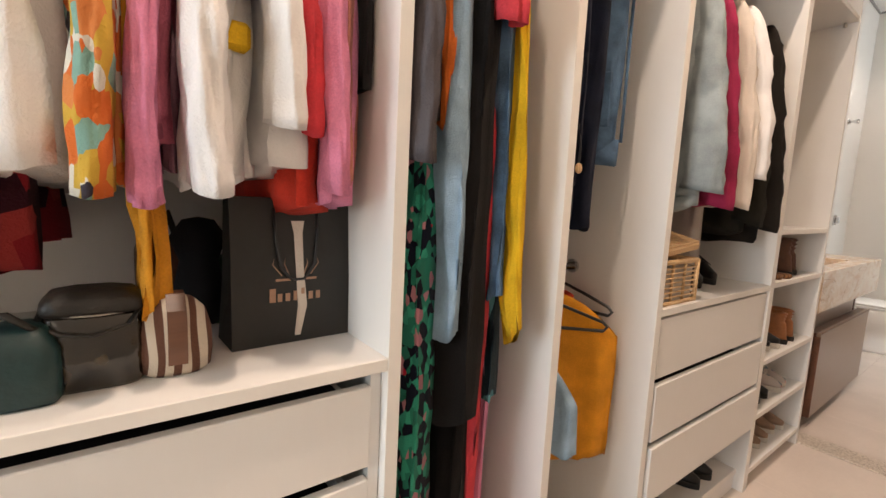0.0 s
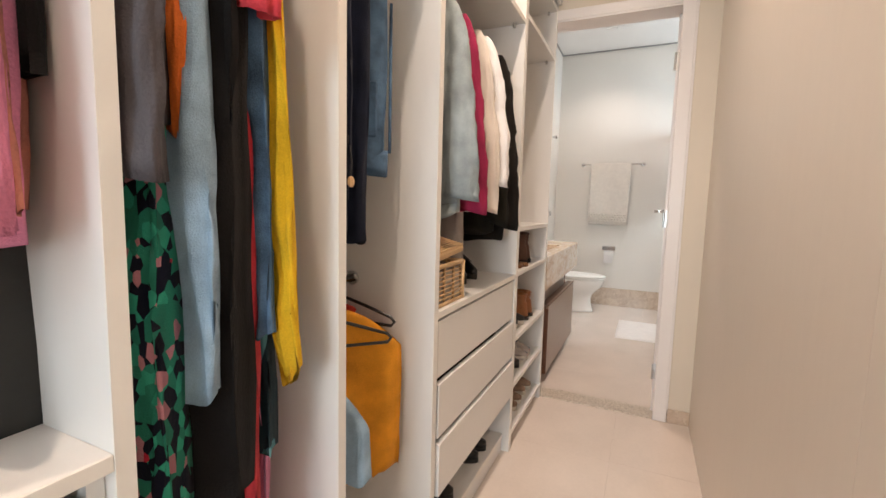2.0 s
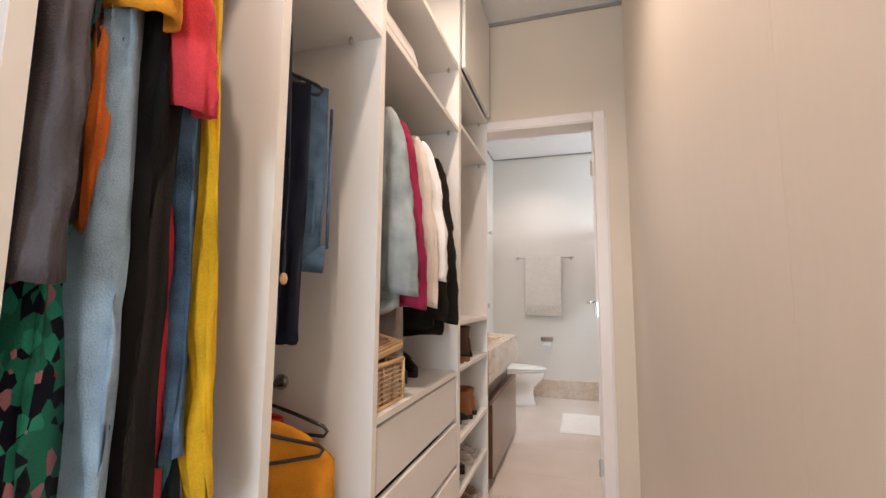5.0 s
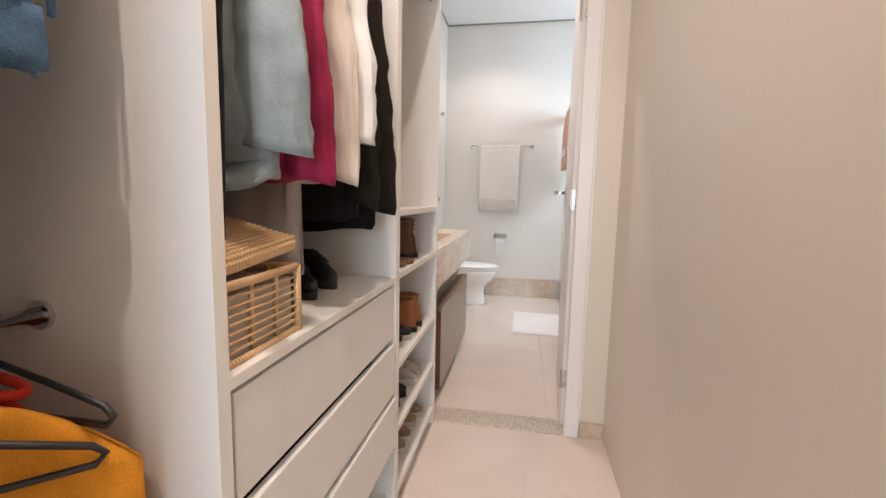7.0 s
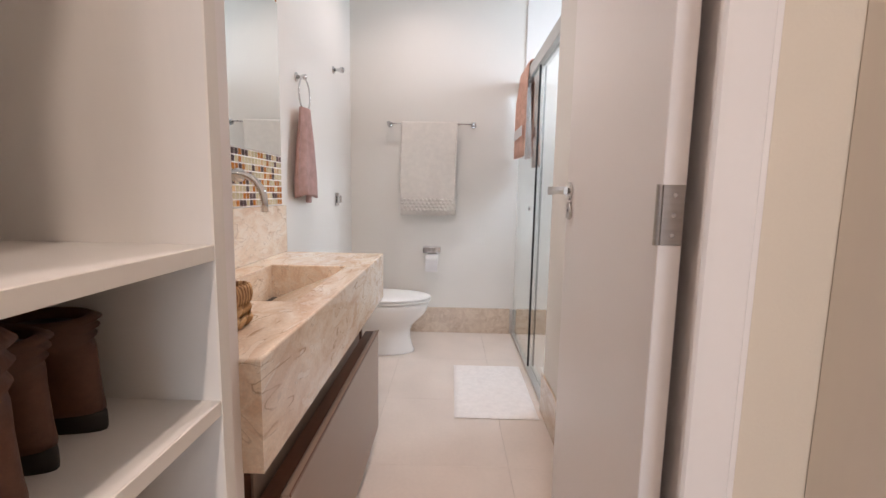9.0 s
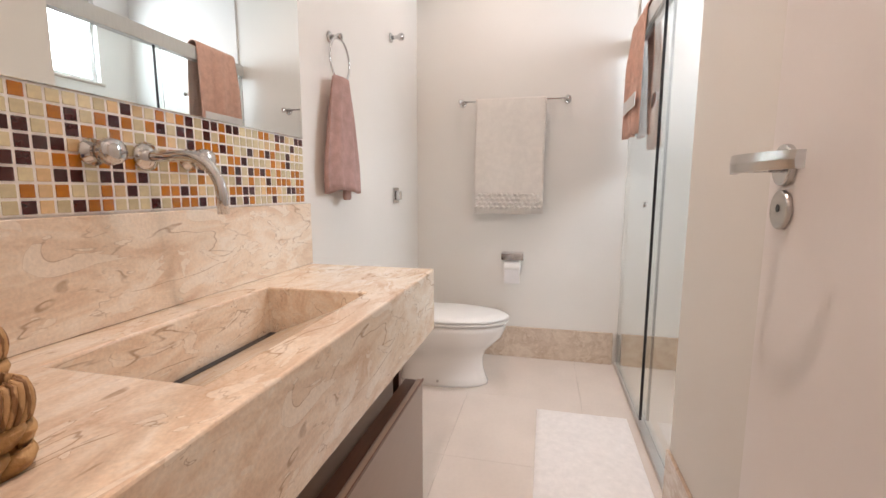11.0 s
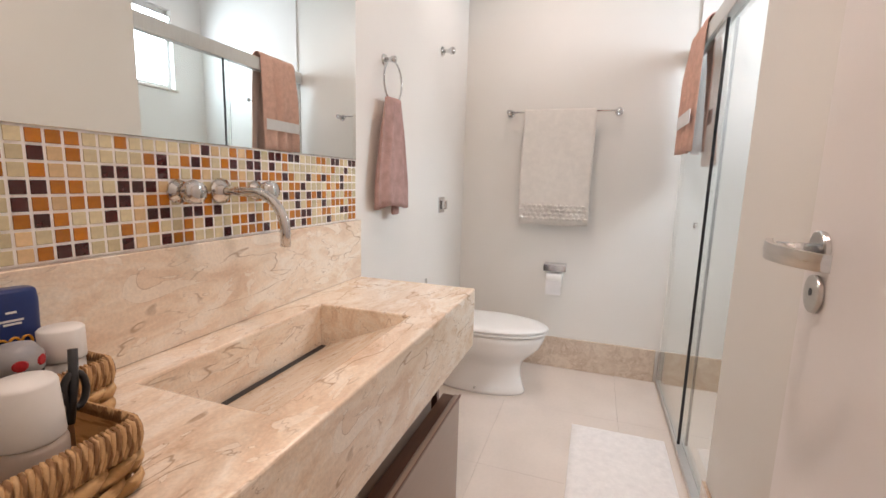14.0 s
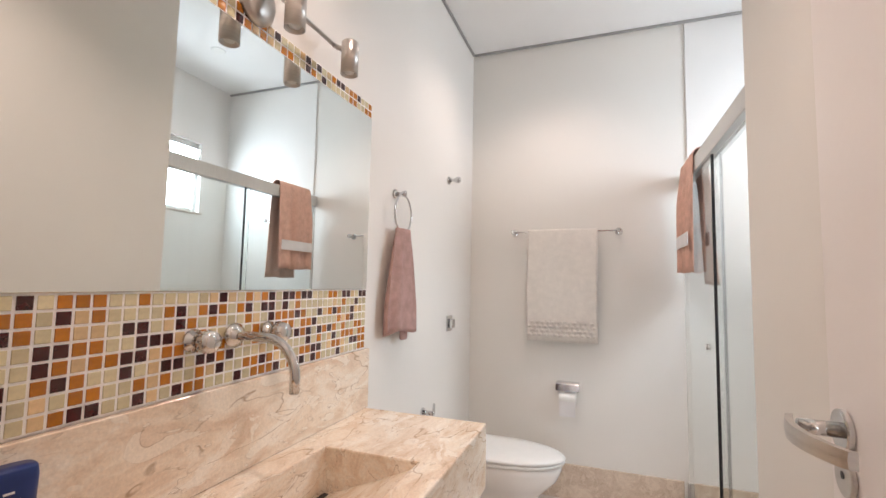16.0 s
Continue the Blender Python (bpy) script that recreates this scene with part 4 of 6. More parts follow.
def drape(y0, y1, ztop, zbot, tx, hem, folds, seed, amp=0.014, neck=0.045, drop=0.12, straight=False, n=60, m=26, skew=0.0, narrow=0.0):
    """A garment's body: a flat tube that hangs from the shoulders, with folds that grow towards the hem."""
    rnd = random.Random(seed)
    p1, p2, p3 = (rnd.uniform(0, 6.28) for _ in range(3))
    yc, hw = (y0 + y1) / 2, (y1 - y0) / 2
    loops = []
    for k in range(m + 1):
        q = k / m
        z = ztop - (ztop - zbot) * (q ** 1.25)
        d = ztop - z
        s = 1.0 if straight else min(1.0, (neck + (hw - neck) * min(1, d / drop) ** 0.55) / hw)
        grow = min(1.0, d / 0.35)
        tk = (tx * min(1, 0.35 + d / 0.05) + (hem - tx) * q)
        loop = []
        for j in range(n):
            a = 2 * math.pi * j / n
            c, sn = math.cos(a), math.sin(a)
            fold = amp * grow * (math.sin(folds * a + p1 + 1.4 * q) + 0.5 * math.sin((2 * folds + 1) * a + p2 - 2.2 * q) + 0.45 * math.sin((4 * folds + 3) * a + p3 + 1.1 * q))
            y = yc - hw * narrow * q + hw * (1 - narrow * q) * s * (1 if c > 0 else -1) * abs(c) ** 0.8 * (1 + 0.04 * grow * math.sin(3 * q + p3))
            x = (tk + fold) * (1 if sn > 0 else -1) * abs(sn) ** 0.75 + fold * 0.6 + skew * q
            wr = grow * (0.013 * noise.noise(Vector((9 * y + p1, 5 * z, 3 * sn + p2))) + 0.006 * noise.noise(Vector((26 * y, 11 * z + p3, 6 * sn))))
            x += wr * (1 if sn > 0 else -1) * 1.3
            y += 0.6 * wr
            loop.append((x, y, z + 0.018 * q * math.sin(a + p3) + 0.006 * q * math.sin(5 * a + p1) - (0.02 * (1 - s) if not straight else 0)))
        loops.append(loop)
    return loft(loops)


def sleeve(x0, y0, z0, x1, y1, z1, r0, r1, seed):
    """A limp sleeve: a flattened tube with wrinkles and a slanting hem."""
    rnd = random.Random(seed)
    p = rnd.uniform(0, 6.28)
    slant = rnd.uniform(0.006, 0.016)
    loops = []
    for k in range(31):
        q = k / 30
        r = (r0 + (r1 - r0) * q) * (0.5 + 0.5 * min(1, q / 0.15) ** 0.6)
        cx, cy, cz = x0 + (x1 - x0) * q + 0.006 * math.sin(5 * q + p), y0 + (y1 - y0) * min(1, q * 1.4) ** 0.8, z0 + (z1 - z0) * q
        loop = []
        for j in range(36):
            a = 2 * math.pi * j / 36
            wr = 0.010 * noise.noise(Vector((2.2 * math.cos(a) + p, 2.2 * math.sin(a), 14 * cz))) + 0.006 * noise.noise(Vector((4 * math.cos(a), 4 * math.sin(a) + p, 36 * cz)))
            rr = r + wr * min(1, q * 4)
            loop.append((cx + 0.55 * rr * math.cos(a), cy + rr * math.sin(a), cz + slant * q * math.sin(a)))
        loops.append(loop)
    c0 = loops[-1]
    mx, my = sum(v[0] for v in c0) / 36, sum(v[1] for v in c0) / 36
    loops.append([(mx + 0.85 * (v[0] - mx), my + 0.9 * (v[1] - my), v[2] + 0.001) for v in c0])
    loops.append([(mx + 0.8 * (v[0] - mx), my + 0.85 * (v[1] - my), v[2] + 0.03) for v in c0])
    return loft(loops)


def garment(name, label, category, cl, x, rod_z, yf, yb, zbot, tx=0.02, hem=0.03, folds=5, seed=0, sl=None, amp=0.014, rz=0, gap=0.035, straight=False, skew=0.0, hang=True, rod_y=None, narrow=0.0):
    """A garment on a hanger. sl: (cloth, bottom of sleeve, radius) of the sleeve that hangs towards the room."""
    ry = rod_y or YR
    ztop = rod_z - gap
    t = thing(name, x, ry, ztop, label, category, "clothes on the rods", rz)
    part("body", drape(yf - ry, yb - ry, 0, zbot - ztop, tx, hem, folds, seed, amp, straight=straight, skew=skew, narrow=narrow), C[cl], t, smooth=True)
    part("collar", tube([(0.02 * math.sin(a), 0.055 * math.cos(a), -0.004 + 0.006 * math.cos(a)) for a in (2 * math.pi * k / 20 for k in range(21))], 0.007, 8), C[cl], t, smooth=True)
    if sl:
        c2, zs, r = sl
        part("sleeve", sleeve(-0.006, yf - ry + 0.055, -0.055, -0.004 + skew, yf - ry - 0.004, zs - ztop, r * 0.8, r, seed + 50), C[c2], t, smooth=True)
    if hang:
        hanger(x, ry, rod_z + 0.0125, rz, 0.19, M["black_plastic"], 0.045)
    return t


# first bay: blouses over the wide drawers
R1 = 1.80
SH = "blouse"
garment("white_shirt", "white cotton shirt hanging over the handbags", "shirt", "white", 0.405, R1, 1.20, 1.64, 1.11, 0.03, 0.045, 6, 1, None)
garment("dark_blouse", "dark mauve blouse on a hanger", SH, "mauve", 0.33, R1, 1.24, 1.64, 1.16, 0.02, 0.03, 5, 2)
garment("plaid_shirt", "red plaid shirt hanging behind a white shirt", "shirt", "plaid", 0.365, R1, 1.26, 1.64, 1.02, 0.02, 0.03, 5, 3)
garment("print_blouse", "orange and green printed blouse on a hanger", SH, "orange_print", 0.478, R1, 1.20, 1.62, 1.13, 0.018, 0.026, 6, 4, ("orange_print", 1.105, 0.036))
garment("mustard_scarf", "long mustard scarf hanging down to the bags", "scarf", "mustard", 0.49, R1, 1.245, 1.37, 0.93, 0.006, 0.006, 4, 5, None, 0.006, hang=False, skew=0.03, narrow=0.6)
garment("brown_shirt", "brown top on a hanger", "top", "orange", 0.502, R1, 1.24, 1.62, 1.32, 0.016, 0.02, 5, 6)
garment("rose_blouse", "rose pink blouse on a hanger", SH, "rose", 0.524, R1, 1.205, 1.62, 1.16, 0.016, 0.022, 5, 7, ("pink", 1.10, 0.030))
garment("mauve_blouse", "dark mauve blouse on a hanger", SH, "mauve", 0.548, R1, 1.25, 1.62, 1.15, 0.014, 0.02, 5, 8)
garment("white_blouse", "white blouse with wide sleeves on a hanger", SH, "white", 0.585, R1, 1.20, 1.62, 1.13, 0.022, 0.032, 6, 9, ("white", 1.118, 0.046))
wt = garment("striped_shirt", "white top with red and yellow bands", "top", "striped", 0.612, R1, 1.215, 1.62, 1.135, 0.012, 0.016, 4, 10)
for zz, cc, hh in ((-0.34, "magenta", 0.05), (-0.46, "yellow", 0.035), (-0.27, "olive", 0.025)):
    part("coloured_band", box(-0.020, 0.020, -0.222, -0.12, zz - hh / 2, zz + hh / 2, 0.006), C[cc], wt, "coloured knitted band")
garment("blue_shirt", "cobalt blue short top on a hanger", "top", "blue", 0.632, R1, 1.215, 1.62, 1.36, 0.016, 0.024, 5, 11, ("blue", 1.37, 0.04))
garment("dark_shirt", "charcoal top on a hanger", "top", "dark", 0.646, R1, 1.27, 1.62, 1.18, 0.014, 0.02, 5, 12)
garment("lace_blouse", "white lace blouse with three-quarter sleeves", SH, "white", 0.668, R1, 1.20, 1.62, 1.135, 0.02, 0.028, 6, 13, ("white", 1.20, 0.044))
garment("red_blouse", "bright red chiffon blouse on a hanger", SH, "red", 0.705, R1, 1.215, 1.62, 1.085, 0.018, 0.028, 5, 14, ("coral", 1.20, 0.03))
garment("pink_blouse", "pale pink cotton blouse on a hanger", SH, "pink", 0.742, R1, 1.205, 1.62, 1.085, 0.018, 0.026, 5, 15, ("pink", 1.12, 0.034))
garment("terracotta_shirt", "terracotta top on a hanger", "top", "terracotta", 0.772, R1, 1.21, 1.62, 1.145, 0.014, 0.018, 5, 16)
garment("black_shirt", "black top on a hanger beside the closet upright", "top", "black", 0.798, R1, 1.225, 1.62, 1.27, 0.014, 0.018, 5, 17)

# unseen garments added to keep the room window's light out of this bay
garment("navy_blouse_blocker", "dark navy blouse added left of view to block window light", SH, "denim_dark", 0.285, R1, 1.22, 1.64, 1.10, 0.02, 0.03, 5, 110)
garment("wine_blouse_blocker", "dark wine blouse added left of view to block window light", SH, "mauve", 0.215, R1, 1.21, 1.64, 1.06, 0.02, 0.034, 5, 111)
garment("charcoal_blouse_blocker", "charcoal blouse added left of view to block window light", SH, "dark", 0.14, R1, 1.21, 1.64, 1.02, 0.022, 0.036, 5, 112)
garment("black_blouse_blocker", "black blouse added left of view to block window light", SH, "black", 0.06, R1, 1.21, 1.64, 1.04, 0.022, 0.036, 5, 113)

# second bay: long dresses
R2 = 1.93
garment("grey_satin_blouse", "grey satin blouse with gathered cuffs", SH, "grey", 0.878, R2, 1.19, 1.64, 1.22, 0.018, 0.022, 5, 20, ("grey", 1.175, 0.044))
garment("floral_dress", "long green floral print dress on a hanger", "dress", "floral", 0.905, R2, 1.195, 1.62, 0.16, 0.022, 0.05, 7, 21, None, 0.014)
garment("rust_blouse", "rust lace print blouse on a hanger", SH, "lace_rust", 0.938, R2, 1.20, 1.62, 1.20, 0.014, 0.018, 5, 22, ("orange", 1.23, 0.016))
dj = garment("denim_dress", "light denim shirt dress with a buttoned front", "dress", "denim_light", 0.930, R2, 1.17, 1.62, 0.865, 0.010, 0.020, 5, 23, None, 0.010, skew=0.02)
for k in range(16):
    b2 = lathe([(0.001, 0.002), (0.0045, 0.0018), (0.006, -0.003)], 10)
    part("button", b2, C["denim"], dj).matrix_basis = pose(-0.004 + 0.0018 * k, -0.262, -0.20 - 0.046 * k, 90, 0, -10)
part("collar", sleeve(-0.012, -0.10, -0.01, -0.006, -0.235, -0.12, 0.02, 0.028, 77), C["denim_light"], dj, smooth=True)
garment("black_dress", "long black crepe dress on a hanger", "dress", "black", 0.978, R2, 1.163, 1.62, 0.72, 0.030, 0.066, 6, 24, None, 0.016, skew=0.015)
garment("black_long_skirt", "long black skirt hanging behind the dress", "skirt", "black", 1.008, R2, 1.21, 1.62, 0.20, 0.02, 0.03, 6, 25, None, 0.012)
garment("coral_dress", "long coral dress on a hanger", "dress", "coral", 1.04, R2, 1.195, 1.62, 0.22, 0.010, 0.016, 5, 26, None, 0.008)
jo = garment("denim_overall", "blue denim dress with pockets on a hanger", "dress", "denim", 1.034, R2, 1.178, 1.62, 0.93, 0.016, 0.03, 4, 27, None, 0.010, skew=0.03)
part("pocket", box(-0.028, -0.020, -0.21, -0.13, -0.80, -0.68, 0.003), C["denim"], jo, "patch pocket")
garment("yellow_dress", "yellow crepe dress on a hanger", "dress", "yellow", 1.042, R2, 1.158, 1.50, 0.86, 0.018, 0.004, 4, 28, None, 0.006, skew=0.055, narrow=0.93)
garment("mustard_shirt", "mustard top hung high on the rod", "top", "mustard", 0.955, R2, 1.165, 1.58, 1.52, 0.03, 0.05, 5, 29, ("mustard", 1.50, 0.055))
garment("coral_shirt", "coral red top with ruffled sleeve", "top", "coral", 1.02, R2, 1.165, 1.58, 1.60, 0.018, 0.026, 5, 30, ("coral", 1.41, 0.046), 0.016)
garment("teal_print_dress", "teal print dress on a hanger", "dress", "teal_print", 1.085, R2, 1.20, 1.62, 0.72, 0.016, 0.026, 5, 31, None, 0.010)
garment("pink_dress", "long pale pink dress on a hanger", "dress", "pink", 1.09, R2, 1.215, 1.62, 0.20, 0.012, 0.018, 5, 32, None, 0.008)
t = thing("denim_bag", 0.885, 1.20, 0.085, "grey cloth bag standing under the dresses", "bag")
part("body", drape(0.0, 0.3, 0.42, 0.0, 0.02, 0.03, 4, 61, 0.01, 0.1), C["lightgrey"], t, smooth=True)

# third bay: trousers above, blouses below
R3 = 1.79


def trousers(x, cl, yf, yb, ztop, zbot, label, rz=0, tx=0.028, pocket=True, seed=0):
    t = thing("jeans", x, YR, ztop, label, "trousers", "clothes on the rods", rz)
    part("leg", drape(yf - YR, yb - YR, 0, zbot - ztop, tx, tx * 1.25, 3, seed, 0.006, straight=True), C[cl], t, smooth=True)
    part("leg", drape(yf - YR + 0.03, yb - YR - 0.02, -0.005, zbot - ztop + 0.05, tx * 0.6, tx * 1.0, 3, seed + 7, 0.006, straight=True, skew=0.03), C[cl], t, smooth=True)
    if pocket:
        part("waistband", drape(yf - YR - 0.006, yb - YR + 0.004, zbot - ztop + 0.045, zbot - ztop, tx * 1.35, tx * 1.4, 2, seed + 2, 0.002, straight=True, m=4), C[cl], t, smooth=True)
        p = part("back_pocket", box(-tx - 0.016, -tx - 0.006, yf - YR + 0.02, yf - YR + 0.14, zbot - ztop + 0.07, zbot - ztop + 0.20, 0.004), C[cl], t, "stitched denim pocket")
        part("seam", tube([(0.002 + tx * 0.2, yf - YR - 0.010, zbot - ztop + 0.40 - 0.045 * k) for k in range(9)], 0.004, 8), C[cl], t, "raised seam", smooth=True)
    return t


trousers(1.262, "denim_dark", 1.18, 1.62, 1.70, 1.16, "black trousers folded over a hanger", 0, 0.024, False, 40)
trousers(1.385, "denim", 1.21, 1.58, 1.685, 1.235, "blue denim jeans folded over a black hanger", 32, 0.036, True, 41)
trousers(1.345, "denim_dark", 1.225, 1.60, 1.66, 1.07, "dark blue jeans folded over a hanger", 22, 0.030, False, 42)
trousers(1.30, "denim_dark", 1.21, 1.60, 1.70, 1.10, "black jeans folded over a hanger", 0, 0.02, False, 43)
hanger(1.37, YR, R3 + 0.0125, 28, 0.215, None, 0.075)
hanger(1.30, YR, R3 + 0.0125, 6, 0.20, None, 0.075)
t = thing("wooden_button", 1.262, 1.172, 1.19, "round pale wooden button on the black trousers", "button")
part("disc", lathe([(0.001, 0.004), (0.008, 0.004), (0.011, 0.002), (0.011, 0.0)], 18), M["wicker"], t, smooth=True).matrix_basis = pose(0, 0, 0, 90)
part("cord", tube([(0, -0.001, 0.0), (0.004, 0.0, 0.04), (-0.004, 0.004, 0.09)], 0.0016, 6), M["black_plastic"], t)
garment("mustard_blouse", "mustard cotton blouse on a black hanger, on the lower rod", SH, "mustard", 1.395, 0.925, 1.165, 1.62, 0.43, 0.016, 0.062, 5, 45, None, 0.026, rz=46, gap=0.04, hang=False)
garment("denim_shorts", "light denim shorts on a hanger, on the lower rod", "shorts", "denim_light", 1.315, 0.925, 1.165, 1.56, 0.52, 0.012, 0.04, 5, 46, None, 0.018, gap=0.16, hang=False)
garment("red_shirt", "dark red top on the lower rod behind a blouse", "top", "red", 1.55, 0.925, 1.33, 1.60, 0.50, 0.02, 0.03, 5, 47, None, 0.01, gap=0.07)
hanger(1.345, YR, 0.938, 46, 0.27, None, 0.085)

# fourth bay: jackets
R4 = 1.845
jk = garment("denim_jacket", "washed light grey denim jacket on a hanger", "jacket", "denim_grey", 1.79, R4, 1.165, 1.64, 1.135, 0.045, 0.05, 4, 50, ("denim_grey", 1.17, 0.062), 0.010)
part("waistband", drape(-0.268, 0.21, 1.165 - 1.81, 1.118 - 1.81, 0.060, 0.060, 3, 151, 0.004, straight=True, m=4), C["denim_grey"], jk, smooth=True)
part("button", lathe([(0.001, 0.004), (0.007, 0.003), (0.009, 0.0)], 14), M["steel"], jk).matrix_basis = pose(-0.066, -0.15, 1.142 - 1.81, 0, -90, 0)
part("chest_pocket", box(-0.060, -0.052, -0.20, -0.08, -0.30, -0.19, 0.004), C["denim_grey"], jk, "stitched flap pocket")
for yy in (-0.215, -0.06):
    part("seam", tube([(-0.050 - 0.004 * math.sin(k), yy + 0.002 * k, -0.16 - 0.048 * k) for k in range(11)], 0.005, 8), C["denim_grey"], jk, "raised stitched seam", smooth=True)
garment("black_jacket", "black jacket hanging behind the denim jacket", "jacket", "black", 1.72, R4, 1.20, 1.64, 1.05, 0.03, 0.04, 5, 51)
garment("magenta_jumper", "magenta knitted jumper on a hanger", "jumper", "magenta", 1.905, R4, 1.165, 1.62, 1.12, 0.028, 0.034, 5, 52, ("magenta", 1.13, 0.050))
garment("grey_cardigan", "grey marl cardigan hanging below the jackets", "cardigan", "lightgrey", 1.965, R4, 1.215, 1.62, 0.945, 0.026, 0.05, 5, 53, None, 0.014)
garment("cream_coat", "cream knitted coat on a hanger", "coat", "cream", 2.045, R4, 1.165, 1.62, 1.14, 0.03, 0.036, 4, 54, ("cream", 1.135, 0.046))
garment("white_jacket", "off-white jacket on a hanger", "jacket", "white", 2.115, R4, 1.165, 1.62, 1.235, 0.028, 0.04, 4, 55, ("white", 1.225, 0.058))
garment("olive_coat", "dark olive coat on a hanger", "coat", "olive", 2.215, R4, 1.185, 1.62, 1.05, 0.03, 0.04, 5, 56, ("olive", 1.08, 0.05))
garment("black_coat", "black wool coat on a hanger", "coat", "brown", 2.315, R4, 1.175, 1.62, 1.02, 0.034, 0.04, 5, 57, ("brown", 1.06, 0.055))

# folded linen on the upper shelf
def folded(x, y, z, w, d, h, cl, label, seed):
    t = thing("folded_blanket", x, y, z, label, "blanket", "folded linen")
    n = 4
    for k in range(n):
        rnd = random.Random(seed + k)
        j = rnd.uniform(-0.008, 0.008)
        part("fold", box(-w / 2 + j, w / 2 + j, 0.006 * k, d + j, h * k / n, h * (k + 1) / n - 0.001, h / n * 0.42, seg=4), C[cl], t, smooth=True)
    return t


folded(1.86, 1.19, 1.9452, 0.36, 0.36, 0.07, "cream", "pale yellow folded blanket on the upper shelf", 5)
folded(1.87, 1.20, 2.0155, 0.34, 0.34, 0.08, "white", "white folded blanket on top of another", 9)
folded(2.16, 1.20, 1.9452, 0.20, 0.30, 0.06, "brown", "dark brown folded cloth on the upper shelf", 13)
t = thing("striped_cloth", 2.28, FRONT + 0.03, 0.628, "striped white cloth peeping out of a drawer", "cloth")
part("fold", drape(0, 0.12, 0.035, 0.001, 0.06, 0.075, 4, 88, 0.004, straight=True, m=6), C["lightgrey"], t, smooth=True)

# dark blocks added behind the drawer gaps so that the slits read black
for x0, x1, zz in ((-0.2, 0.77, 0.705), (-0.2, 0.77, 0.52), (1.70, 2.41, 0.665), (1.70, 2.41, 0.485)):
    t = thing("drawer_clothes", (x0 + x1) / 2, FRONT + 0.04, zz, "dark block added in a drawer to blacken its gap", "clothes", "clothes in drawers")
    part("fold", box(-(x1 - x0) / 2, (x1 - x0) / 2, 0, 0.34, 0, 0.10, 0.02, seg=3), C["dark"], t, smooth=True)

# ---- bags on the first bay's shelf ----
ZS = 0.8672
t = thing("paper_bag", 0.722, 1.30, ZS, "matt black paper shopping bag with a cream ribbon and copper print", "shopping bag", rz=3)
part("body", loft([[(-0.1, -0.0, 0), (0.1, 0, 0), (0.1, 0.085, 0), (-0.1, 0.085, 0)], [(-0.1, 0.002, 0.10), (0.1, 0.002, 0.10), (0.094, 0.083, 0.10), (-0.094, 0.083, 0.10)],
                   [(-0.1, 0.012, 0.236), (0.1, 0.012, 0.236), (0.098, 0.055, 0.236), (-0.098, 0.055, 0.236)]]), mat("black_card", (0.018, 0.017, 0.015), 0.6, 0.2, 20, 0.05), t)
copper = mat("copper_print", (0.42, 0.25, 0.17), 0.4, 0.1, 30, 0.0, metal=0.4)
part("handle", tube([(-0.035, 0.011, 0.22), (-0.034, 0.002, 0.17), (-0.026, 0.0, 0.125), (-0.008, 0.0, 0.105), (0.012, 0.0, 0.105), (0.030, 0.001, 0.13), (0.036, 0.006, 0.18), (0.036, 0.011, 0.22)], 0.0025, 8), M["black_plastic"], t, smooth=True)
part("ribbon", loft([[(x0 + 0.003 * math.sin(30 * z), 0.010 * z / 0.2 - 0.004, z), (x0 + w + 0.003 * math.sin(30 * z), 0.010 * z / 0.2 - 0.004, z), (x0 + w, 0.010 * z / 0.2 - 0.002, z), (x0, 0.010 * z / 0.2 - 0.002, z)]
                     for x0, w, z in ((-0.004, 0.008, 0.012), (0.002, 0.012, 0.06), (0.000, 0.013, 0.12), (-0.002, 0.013, 0.18), (-0.008, 0.022, 0.20))]), C["cream"], t, "cream satin ribbon")
crown = bmesh.new()
for k in range(5):
    a = (k - 2) * 0.45
    tube([(0.012 * (k - 2), 0.003, 0.112), (0.019 * (k - 2), 0.005, 0.13), (0.017 * (k - 2), 0.007, 0.148)], 0.0012, 6, crown)
box(-0.034, 0.034, 0.002, 0.0035, 0.103, 0.107, bm=crown)
box(-0.034, 0.034, 0.002, 0.0035, 0.096, 0.099, bm=crown)
part("printed_mark", crown, copper, t, "copper printed ornament")
bars = bmesh.new()
for k, (w, h) in enumerate(((0.012, 0.022), (0.009, 0.013), (0.009, 0.013), (0.007, 0.016), (0.007, 0.02), (0.009, 0.013), (0.009, 0.013))):
    box(-0.044 + 0.0128 * k, -0.044 + 0.0128 * k + w * 0.8, 0.0, 0.0022, 0.07, 0.07 + h, bm=bars)
part("printed_bars", bars, copper, t, "copper printed lettering bars")

t = thing("cosmetic_pouch", 0.546, 1.262, ZS, "rounded zebra-striped pouch with a brown leather strap", "handbag")
part("body", loft([[(0.042 * w * math.copysign(abs(math.cos(a)) ** 0.7, math.cos(a)), 0.03 * w * math.copysign(abs(math.sin(a)) ** 0.7, math.sin(a)), z) for a in (2 * math.pi * j / 32 for j in range(32))]
                   for w, z in ((0.75, 0), (0.98, 0.008), (1.05, 0.03), (1.02, 0.06), (0.85, 0.085), (0.5, 0.1), (0.1, 0.104))]), C["zebra"], t, smooth=True)
part("strap", loft([[(-0.011, y, z), (0.011, y, z), (0.011, y - 0.002, z - 0.002), (-0.011, y - 0.002, z - 0.002)] for y, z in ((-0.031, 0.02), (-0.034, 0.045), (-0.033, 0.065), (-0.026, 0.09), (-0.01, 0.107), (0.01, 0.108))]), M["brown_wood"], t, "brown leather strap")
t = thing("leather_handbag", 0.462, 1.275, ZS, "black patent leather handbag with a drooping strap", "handbag")
